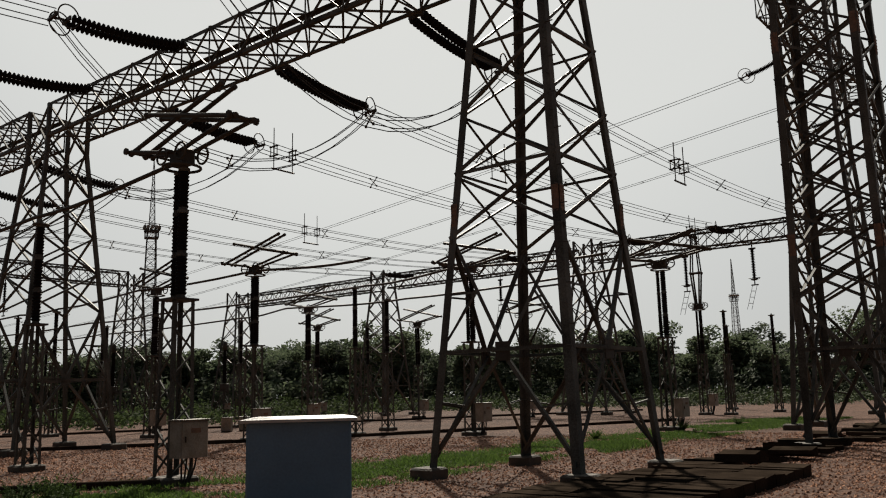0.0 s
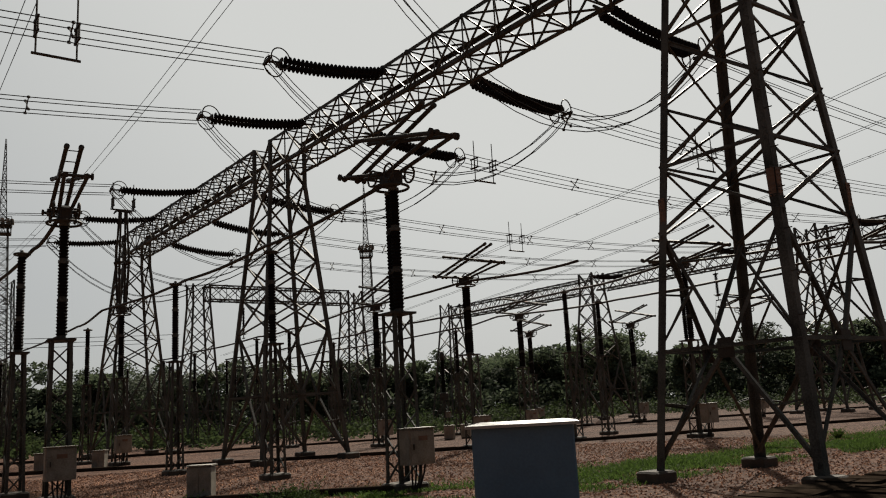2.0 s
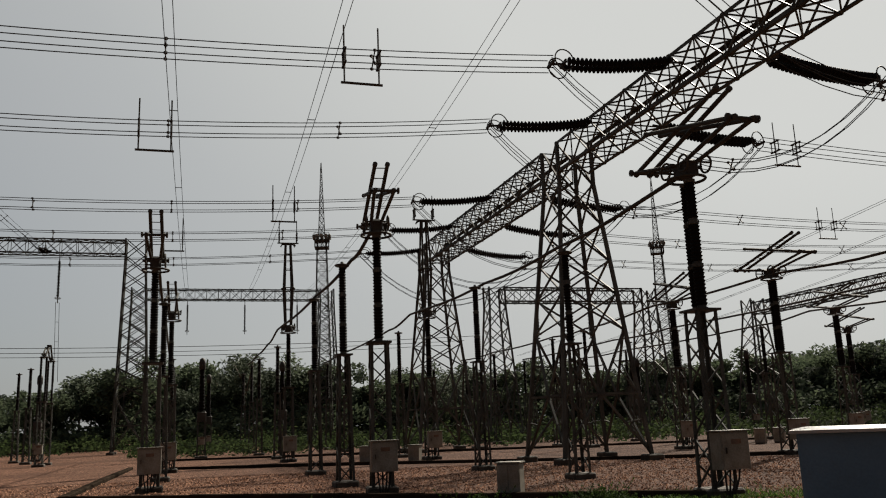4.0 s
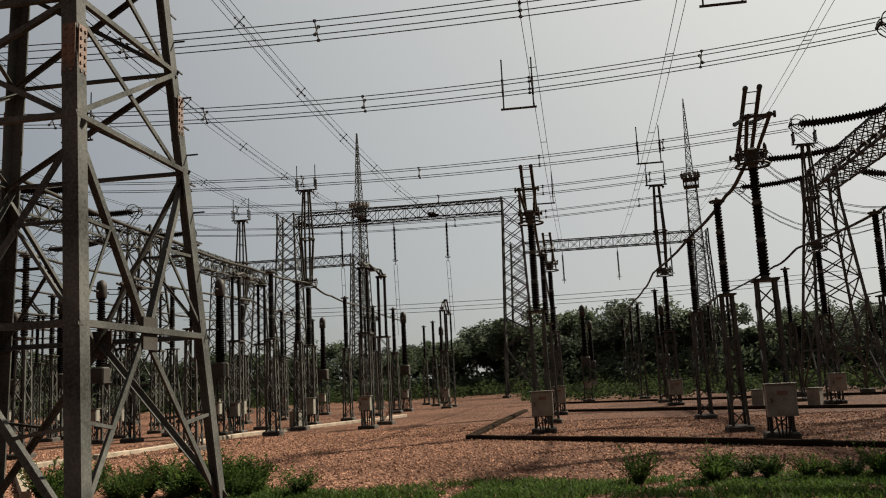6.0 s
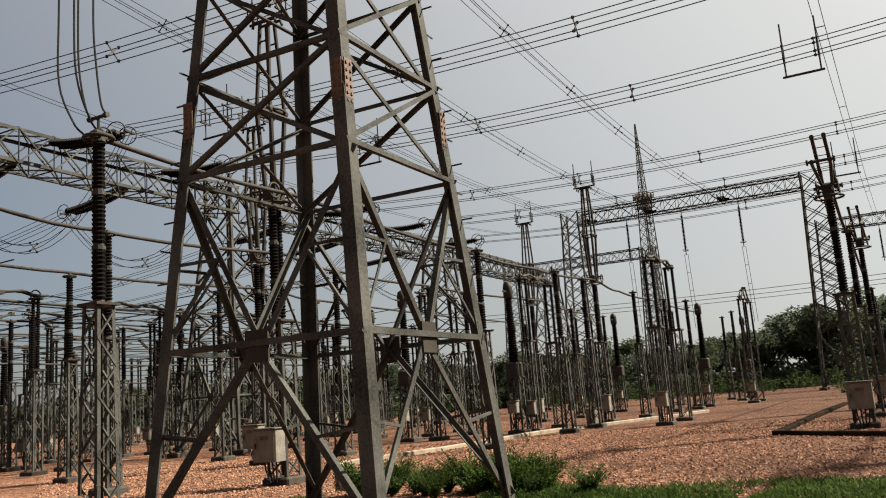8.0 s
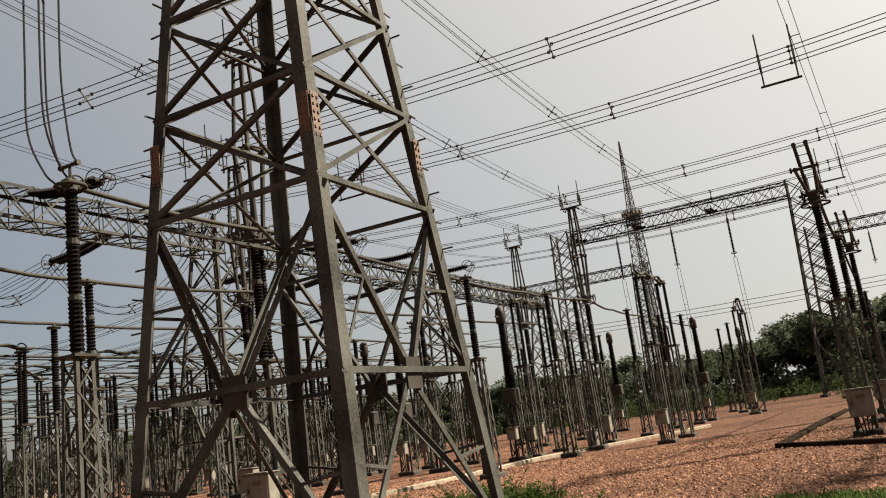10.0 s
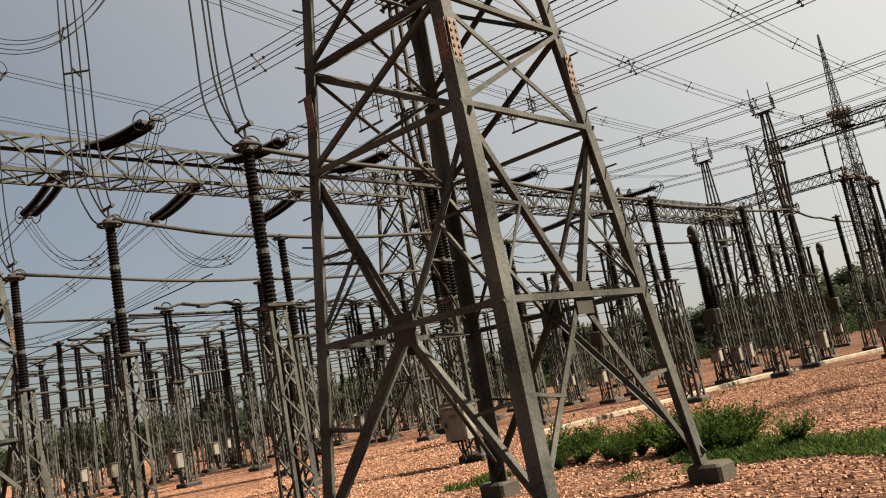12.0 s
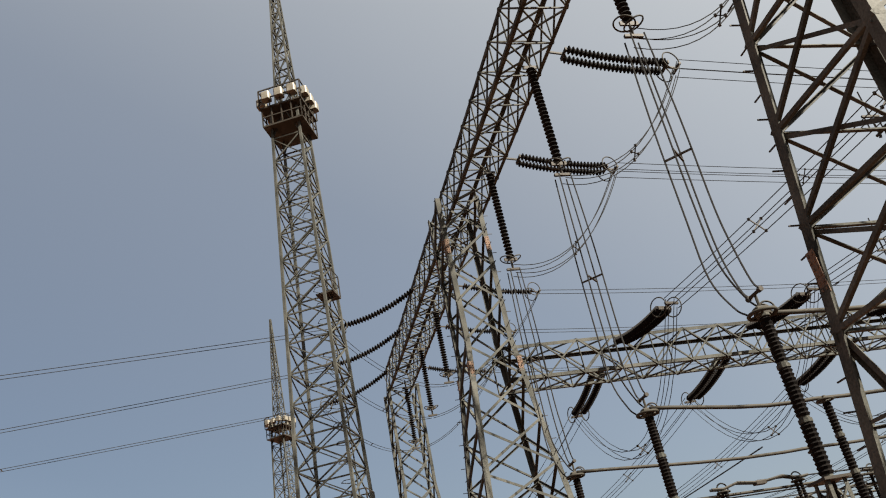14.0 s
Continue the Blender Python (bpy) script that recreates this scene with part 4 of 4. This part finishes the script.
# ---- lattice masts with a lamp platform ----
def lattice_mast(x, y, turn=0.0, base=1.25, label="tall grey lattice lighting mast with ladder and railed platform", near=False):
    t = thing("lighting_mast", pose(x, y, 0, 0, 0, turn), label, "mast", "lighting masts")
    PLAT, TIP = 26.5, 37.7
    hw = lambda z: base + (0.62 - base) * z / PLAT if z < PLAT else 0.45 + (0.05 - 0.45) * (z - PLAT) / (TIP - PLAT)
    C = lambda i, z: Vector((CORNERS[i][0] * hw(z), CORNERS[i][1] * hw(z), z))
    for i in range(4):
        g = Geo()
        g.bar(C(i, 0), C(i, PLAT - 0.01), 0.11, hint=(1, 0, 0))
        part("leg", g, STEEL, t)
        g = Geo()
        g.bar(C(i, PLAT + 0.01), C(i, TIP), 0.07, hint=(1, 0, 0))
        part("spire_leg", g, STEEL, t)
    g = Geo()
    zs = [1.25 * k for k in range(21)] + [PLAT + 1.05 * k for k in range(1, 11)]
    for i in range(4):
        j = (i + 1) % 4
        for k, (z0, z1) in enumerate(zip(zs, zs[1:])):
            p, q = (i, j) if k % 2 else (j, i)
            g.bar(C(p, z0), C(q, z1), 0.055)
            g.bar(C(i, z1), C(j, z1), 0.055)
            if near:
                g.bar(C(q, z0), C(p, z1), 0.04)
    part("bracing", g, STEEL, t, kind="stuff")
    g = Geo()
    g.box((0, 0, PLAT - 0.9), (1.9, 1.9, 0.08))
    g.box((0, 0, PLAT + 0.1), (2.0, 2.0, 0.08))
    part("platform", g, STEEL_OLD, t)
    for z0, z1, s in ((PLAT - 0.9, PLAT + 0.1, 0.93), (PLAT + 0.1, PLAT + 1.1, 1.0)):
        g = Geo()
        for i in range(4):
            a, b = Vector(CORNERS[i]) * s, Vector(CORNERS[(i + 1) % 4]) * s
            for k in range(5):
                c = a.lerp(b, k / 4)
                g.bar((c.x, c.y, z0), (c.x, c.y, z1), 0.05)
            for f in (0.5, 1.0):
                g.bar((a.x, a.y, z0 + (z1 - z0) * f), (b.x, b.y, z0 + (z1 - z0) * f), 0.05)
        part("railing", g, STEEL_OLD, t, kind="stuff")
    for i in range(4):
        a, b = Vector(CORNERS[i]) * 1.03, Vector(CORNERS[(i + 1) % 4]) * 1.03
        for f in (0.2, 0.5, 0.8):
            c = a.lerp(b, f)
            g = Geo()
            g.soft_box((c.x, c.y, PLAT + 0.65), (0.40, 0.40, 0.44), 0.05)
            part("floodlight", g, BOXPAINT, t, "pale dusty floodlight housing")
    g = Geo()
    run = lambda z: hw(z) * 0.8
    for k in range(62):
        z = 0.5 + 0.4 * k
        g.bar((run(z), -0.22, z), (run(z), 0.22, z), 0.03)
    for sy in (-0.22, 0.22):
        g.bar((run(0), sy, 0), (run(PLAT - 0.1), sy, PLAT - 0.1), 0.045)
    for k in range(30):
        z = 3 + 0.72 * k
        w = run(z)
        g.tube([(w, -0.26, z), (w - 0.35, -0.28, z), (w - 0.55, 0, z), (w - 0.35, 0.28, z), (w, 0.26, z)], 0.016, 4)
    part("ladder", g, STEEL, t)
    for z in (8.0, 17.0):
        w = hw(z) - 0.5
        g = Geo()
        g.box((w + 0.38, 0, z), (0.76, 0.9, 0.06))
        part("rest_landing", g, STEEL_OLD, t)
        for sy in (-0.45, 0.45):
            g = Geo()
            g.bar((w + 0.74, sy, z), (w + 0.74, sy, z + 1.0), 0.045)
            part("landing_post", g, STEEL_OLD, t)
        g = Geo()
        for h in (0.5, 1.0):
            g.tube([(w + 0.05, -0.45, z + h), (w + 0.74, -0.45, z + h), (w + 0.74, 0.45, z + h), (w + 0.05, 0.45, z + h)], 0.024, 5)
        part("landing_rail", g, STEEL_OLD, t)
    return t


mast = lattice_mast(MAST_NEAR[0], MAST_NEAR[1], 113, near=True)
for x, y, r in MASTS:
    copy_thing(mast, pose(x, y, 0, 0, 0, r))


# ---- kiosk and boxes ----
def kiosk(x, y, turn, w=1.42, d=0.85, h=1.5):
    t = thing("kiosk", pose(x, y, 0, 0, 0, turn), "blue-grey painted steel kiosk with a pale overhanging lid", "kiosk")
    g = Geo()
    g.soft_box((0, 0, h / 2 + 0.03), (w, d, h - 0.1), 0.025)
    b = part("body", g, BLUEPAINT, t)
    g = Geo()
    g.add([(-w / 2 - 0.08, -d / 2 - 0.1, h - 0.03), (w / 2 + 0.08, -d / 2 - 0.1, h - 0.03), (w / 2 + 0.08, d / 2 + 0.1, h - 0.03), (-w / 2 - 0.08, d / 2 + 0.1, h - 0.03),
           (-w / 2 - 0.08, -d / 2 - 0.1, h + 0.01), (w / 2 + 0.08, -d / 2 - 0.1, h + 0.01), (w / 2 + 0.08, d / 2 + 0.1, h + 0.01), (-w / 2 - 0.08, d / 2 + 0.1, h + 0.01),
           (-w / 2 + 0.1, 0, h + 0.045), (w / 2 - 0.1, 0, h + 0.045)],
          [(0, 3, 2, 1), (0, 1, 5, 4), (1, 2, 6, 5), (2, 3, 7, 6), (3, 0, 4, 7), (4, 5, 9, 8), (6, 7, 8, 9), (5, 6, 9), (7, 4, 8)])
    part("lid", g, LIDPAINT, t, "pale weathered lid")
    g = Geo()
    g.box((0, 0, 0.04), (w * 0.96, d * 0.96, 0.12))
    part("base_frame", g, STEEL_OLD, t)
    g = Geo()
    g.box((-w * 0.25 + 0.02, d / 2 + 0.01, h * 0.5), (w * 0.46, 0.02, h * 0.8))
    part("door", g, BLUEPAINT, t)
    return t


KC = (Vector(KIOSK[0]) + Vector(KIOSK[1])) / 2
kiosk(KC.x, KC.y + 0.35, 4)
cabinet = thing("ground_cabinet", Matrix.Identity(4), "weathered cream steel marshalling cabinet standing on the gravel", "cabinet", "marshalling cabinets")
g = Geo()
g.soft_box((0, 0, 0.42), (0.56, 0.42, 0.72), 0.02)
part("body", g, BOXPAINT, cabinet)
g = Geo()
g.box((0, 0, 0.03), (0.52, 0.38, 0.1))
part("base_frame", g, STEEL_OLD, cabinet)
for sx in (-1, 1):
    g = Geo()
    g.box((sx * 0.137, -0.218, 0.42), (0.26, 0.016, 0.64))
    part("door", g, BOXPAINT, cabinet)
g = Geo()
g.box((0, 0, 0.80), (0.62, 0.48, 0.03))
part("rain_hood", g, BOXPAINT, cabinet)
for i, (a, b, r) in enumerate(CABINETS):
    if i == 0:
        cabinet.matrix_world = at_yard(a, b, 0, r)
    else:
        copy_thing(cabinet, at_yard(a, b, 0, r))


# ---- kerbs of the cable trenches, slabs ----
def kerb(points, w=0.26, h=0.16):
    pts = [Vector((*p, 0)) for p in points]
    for p, q in zip(pts, pts[1:]):
        L = (q - p).length
        n = max(1, round(L / 2.4))
        for k in range(n):
            c0, c1 = p.lerp(q, k / n), p.lerp(q, (k + 1) / n - 0.012 / L)
            d = (c1 - c0).normalized()
            dz = 0.015 * math.sin(7.3 * c0.x + 3.1 * c0.y)
            g = Geo()
            g.prism(c0 + Vector((0, 0, h / 2 - 0.02 + dz)), c1 + Vector((0, 0, h / 2 - 0.02 + dz)),
                    [(-w / 2, -h / 2), (w / 2, -h / 2), (w / 2, h / 2 - 0.03), (w / 2 - 0.03, h / 2), (-w / 2 + 0.03, h / 2), (-w / 2, h / 2 - 0.03)], d.cross(Vector((0, 0, 1))), Vector((0, 0, 1)))
            yield_kerbs.append(g)


yield_kerbs = []
for line in KERBS:
    kerb(line)
curb = thing("trench_kerb", Matrix.Identity(4), "dark weathered concrete kerb along the cable trench", "kerb", kind="structure")
for g in yield_kerbs:
    part("kerb_stone", g, SLAB, curb)
yield_kerbs = []
for line in PALE_KERBS:
    kerb(line, 0.20, 0.16)
curb = thing("drain_edge", Matrix.Identity(4), "pale concrete drain edging in the gravel", "kerb", kind="structure")
for g in yield_kerbs:
    part("kerb_stone", g, PALE, curb)

cover = thing("trench_cover", Matrix.Identity(4), "uneven dark precast slabs covering a cable trench", "slabs", kind="structure")
rs = random.Random(8)
for lane in range(3):
    b = -8.0
    while b < 23:
        L = 0.52 + rs.uniform(-0.02, 0.02)
        loose = b > (1.7 if lane else 3.2)
        a0, a1 = -1.9 - 0.98 * lane, -2.86 - 0.98 * lane
        if loose:
            shift = rs.uniform(-0.35, 0.35)
            a0, a1 = a0 + shift, a1 + shift
        z = 0.20 + rs.uniform(-0.02, 0.035) + (rs.uniform(-0.06, 0.10) if loose else 0)
        t0, t1 = rs.uniform(-0.02, 0.02) * (12 if loose else 1), rs.uniform(-0.02, 0.02) * (2.5 if loose else 1)
        if rs.random() > ((0.45, 0.6, 0.93)[lane] if loose else 0.04):
            g = Geo()
            p = [yard(a0, b, 0), yard(a1, b + t0, 0), yard(a1, b + L + t0, 0), yard(a0, b + L, 0)]
            g.add([q + Vector((0, 0, -0.02 if not loose else z - 0.12)) for q in p] + [q + Vector((0, 0, z + (t1 if i < 2 else -t1))) for i, q in enumerate(p)],
                  [(0, 1, 2, 3), (7, 6, 5, 4), (0, 4, 5, 1), (1, 5, 6, 2), (2, 6, 7, 3), (3, 7, 4, 0)])
            part("slab", g, SLAB, cover)
        b += L + 0.03


# ---- plants ----
def leaf_cloud(g, centre, radius, n, size, r, flat=0.75):
    for _ in range(n):
        d = Vector((r.gauss(0, 1), r.gauss(0, 1), r.gauss(0, 1))).normalized()
        p = Vector(centre) + Vector((d.x * radius, d.y * radius, d.z * radius * flat)) * (r.random() ** 0.4)
        a = Vector((r.gauss(0, 1), r.gauss(0, 1), r.gauss(0, 0.6))).normalized()
        b = a.orthogonal().normalized()
        s = size * r.uniform(0.6, 1.4)
        g.add([p - a * s, p + b * s * 0.45, p + a * s, p - b * s * 0.45], [(0, 1, 2, 3)])


def build_tree(seed, h):
    r = random.Random(seed)
    t = thing("tree", Matrix.Identity(4), "dense dark green broadleaf tree at the edge of the yard", "tree", "trees along the boundary")
    g = Geo()
    g.lathe([(0.05 * math.sin(k), 0.04 * math.cos(2 * k), h * 0.11 * k) for k in range(7)], [0.24 - 0.03 * k for k in range(7)], 7)
    tips = []
    for k in range(9):
        z = h * r.uniform(0.25, 0.62)
        a = r.uniform(0, 6.28)
        L = h * r.uniform(0.18, 0.34)
        tip = Vector((math.cos(a) * L, math.sin(a) * L, z + L * r.uniform(0.5, 1.1)))
        g.tube([(0, 0, z), Vector((0, 0, z)).lerp(tip, 0.5) + Vector((0, 0, -0.1)), tip], 0.07, 5)
        tips.append(tip)
    part("trunk", g, BARK, t)
    g = Geo()
    for tip in tips:
        leaf_cloud(g, tip, h * r.uniform(0.11, 0.19), 170, 0.30, r)
    for k in range(12):
        a = r.uniform(0, 6.28)
        q = h * r.uniform(0.0, 0.28)
        leaf_cloud(g, (math.cos(a) * q, math.sin(a) * q, h * r.uniform(0.35, 0.9)), h * r.uniform(0.09, 0.17), 170, 0.30, r)
    part("crown", g, LEAF, t)
    return t


models = [build_tree(s, h) for s, h in ((1, 11.0), (2, 13.0), (3, 9.5), (5, 12.0), (7, 8.0))]
rt = random.Random(12)
used = set()
for k in range(190):
    ang = radians(-38 + 135 * (k / 190) + rt.uniform(-0.6, 0.6))
    D = rt.uniform(122, 145)
    if k % 3 == 0:
        D = rt.uniform(116, 124)
    x, y = -math.sin(ang) * D, math.cos(ang) * D
    i = rt.randrange(5)
    s = rt.uniform(0.72, 1.02) * (1.1 if 42 < math.degrees(ang) < 54 else 0.78 if math.degrees(ang) > 54 else 1.0)
    m = pose(x, y, 0, 0, 0, rt.uniform(0, 360))
    if i not in used:
        used.add(i)
        models[i].matrix_world = m @ Matrix.Scale(0.7, 4)
    else:
        c = copy_thing(models[i], m)
        c.scale = (s, s, s)

for k in range(34):
    ang = radians(97 + 45 * k / 34 + rt.uniform(-0.8, 0.8))
    D = rt.uniform(150, 180)
    c = copy_thing(models[rt.randrange(5)], pose(-math.sin(ang) * D, math.cos(ang) * D, 0, 0, 0, rt.uniform(0, 360)))
    s = rt.uniform(0.6, 0.9)
    c.scale = (s, s, s)
g = Geo()
rb = random.Random(21)
for k in range(2600):
    ang = radians(-40 + 128 * rb.random())
    D = rb.uniform(114, 134)
    leaf_cloud(g, (-math.sin(ang) * D, math.cos(ang) * D, rb.uniform(0.2, 4.2 if math.degrees(ang) < 51 else 2.0)), rb.uniform(1.2, 2.2), 50, 0.36, rb, 0.85)
for k in range(900):
    ang = radians(84 + 58 * rb.random())
    D = rb.uniform(150, 175)
    leaf_cloud(g, (-math.sin(ang) * D, math.cos(ang) * D, rb.uniform(0.4, 5.0)), rb.uniform(1.6, 3.0), 44, 0.55, rb, 0.85)
solo("undergrowth", g, LEAF, "dense dark green undergrowth below the trees", "shrubs", kind="stuff")
g = Geo()
for k in range(620):
    ang = radians(-40 + 124 * rb.random())
    D = rb.uniform(96, 112)
    leaf_cloud(g, (-math.sin(ang) * D, math.cos(ang) * D, rb.uniform(0.1, 1.3)), rb.uniform(0.6, 1.6), 46, 0.18, rb, 0.8)
for k in range(1100):
    ang = radians(3 + 47 * rb.random())
    D = 60 + 44 * rb.random() ** 0.7
    leaf_cloud(g, (-math.sin(ang) * D, math.cos(ang) * D, rb.uniform(0.05, 0.7)), rb.uniform(0.4, 1.2), 34, 0.17, rb, 0.6)
for k in range(520):
    ang = radians(-30 + 34 * rb.random())
    D = 84 + 26 * rb.random() ** 0.7
    leaf_cloud(g, (-math.sin(ang) * D, math.cos(ang) * D, rb.uniform(0.05, 0.9)), rb.uniform(0.5, 1.4), 34, 0.18, rb, 0.6)
solo("shrub_belt", g, SHRUB, "light green shrubs and tall grass along the yard's far edge", "shrubs", kind="stuff")

# grass along the row of towers
g = Geo()
rg = random.Random(33)
for _ in range(160000):
    b = rg.uniform(-31, 34)
    a = rg.gauss(4.2, 1.1) + 0.5 * math.sin(b * 0.7)
    dense = noise.noise(Vector((a * 0.45, b * 0.30, 3.0))) + 0.35 * noise.noise(Vector((a * 1.6, b * 1.6, 9.0)))
    if dense < (-0.12 if b > -8 else -0.22) or (b > -8 and a < 1.9) or (b < -23 and dense < 0.2) or (b < -27) or (b < -12 and abs(a - 4.3) > 1.5 + 0.5 * math.sin(b * 1.3)):
        continue
    h = rg.uniform(0.03, 0.10) * (1.0 + 1.2 * max(0.0, dense))
    p = yard(a, b)
    w = rg.uniform(0.006, 0.016)
    an = rg.uniform(0, 6.28)
    e = Vector((math.cos(an), math.sin(an), 0))
    lean = Vector((rg.gauss(0, 0.06), rg.gauss(0, 0.06), h))
    g.add([p - e * w, p + e * w, p + lean + e * w * 0.7, p + lean * 1.0 - e * w * 0.7], [(0, 1, 2, 3)])
solo("grass", g, GRASS, "low bright green grass and weeds growing through the gravel", "grass", kind="stuff")


def build_bush(seed, h):
    r = random.Random(seed)
    t = thing("weed_bush", Matrix.Identity(4), "bushy green weed growing at the edge of the gravel", "bush", "weed bushes")
    g = Geo()
    for _ in range(70):
        a, L = r.uniform(0, 6.28), h * r.uniform(0.5, 1.0)
        tip = Vector((math.cos(a) * L * r.uniform(0.2, 0.9), math.sin(a) * L * r.uniform(0.2, 0.9), L * r.uniform(0.6, 1.0)))
        g.tube([(0.06 * math.cos(a), 0.06 * math.sin(a), 0), tip * 0.5 + Vector((0, 0, 0.03)), tip], 0.006, 3)
        for k in range(14):
            p = tip * r.uniform(0.2, 1.0)
            d = Vector((r.gauss(0, 1), r.gauss(0, 1), r.gauss(0.3, 0.5))).normalized()
            q = d.orthogonal().normalized()
            s = r.uniform(0.05, 0.1)
            g.add([p, p + d * s * 0.5 + q * s * 0.22, p + d * s, p + d * s * 0.5 - q * s * 0.22], [(0, 1, 2, 3)])
    part("foliage", g, GRASS, t)
    return t


WEEDS = random.Random(52)
bushes = [build_bush(s, h) for s, h in ((1, 0.75), (2, 0.6), (3, 0.9))]
places = [(4.4, -25.4), (4.8, -25.1), (5.0, -24.7), (4.7, -24.3), (5.2, -24.1), (5.4, -23.6), (5.1, -23.3), (5.6, -23.0), (5.3, -22.6), (5.7, -22.3), (5.2, -22.1), (6.4, -25.9), (6.6, -24.6),
          (5.6, -13.9), (5.2, -13.3), (4.8, -12.1), (5.1, -11.6), (5.0, -11.0), (4.8, -10.4), (4.9, -9.8), (5.1, -9.2), (4.7, -8.7), (5.6, 12.0), (5.2, 19.0), (4.6, 24.0)]
places += [(4.9 + WEEDS.gauss(0, 0.45), WEEDS.uniform(-15.5, -7.5)) for _ in range(11)] + [(5.2 + WEEDS.gauss(0, 0.5), WEEDS.uniform(-26.5, -20.5)) for _ in range(16)]
for k, (a, b) in enumerate(places):
    m = at_yard(a, b, 0, rg.uniform(0, 360))
    if k < 3:
        bushes[k].matrix_world = m @ Matrix.Scale(0.65, 4)
    else:
        c = copy_thing(bushes[k % 3], m)
        q = rg.uniform(0.75, 1.1) if b < -20 else rg.uniform(0.5, 0.8)
        c.scale = (q, q, q)

# loose stones of the gravel where the camera stands close to it
g = Geo()
rq = random.Random(77)
for _ in range(90000):
    ang = radians(rq.uniform(-32, 100))
    D = 9.0 + 27.0 * rq.random() ** 0.8
    x, y = -math.sin(ang) * D, math.cos(ang) * D
    s = rq.uniform(0.012, 0.032) * (1 + 0.015 * D)
    t0 = rq.uniform(0, 6.28)
    c, q = math.cos(t0) * s, math.sin(t0) * s
    f = rq.uniform(0.6, 1.0)
    g.add([(x + c, y + q, s * 0.2), (x - q * f, y + c * f, s * 0.1), (x - c, y - q, s * 0.25), (x + q * f, y - c * f, s * 0.15), (x + q * 0.3, y, s * rq.uniform(0.7, 1.2))],
          [(0, 1, 4), (1, 2, 4), (2, 3, 4), (3, 0, 4)])
solo("loose_gravel", g, STONE, "loose angular pinkish tan gravel stones", "gravel", kind="stuff")


# low pipe rail beside the trench
rail = thing("pipe_rail", Matrix.Identity(4), "low rusty pipe rail on thin posts over the gravel", "rail")
R0, R1 = Vector(RAIL[0]), Vector(RAIL[1])
for k in range(5):
    c = R0.lerp(R1, k / 4)
    g = Geo()
    g.tube([(c.x, c.y, 0), (c.x, c.y, 1.08)], 0.022, 6)
    part("rail_post", g, RUST, rail)
for z in (0.6, 1.06):
    g = Geo()
    g.tube([(R0.x, R0.y, z), (R1.x, R1.y, z)], 0.024, 6)
    part("rail_pipe", g, RUST, rail)
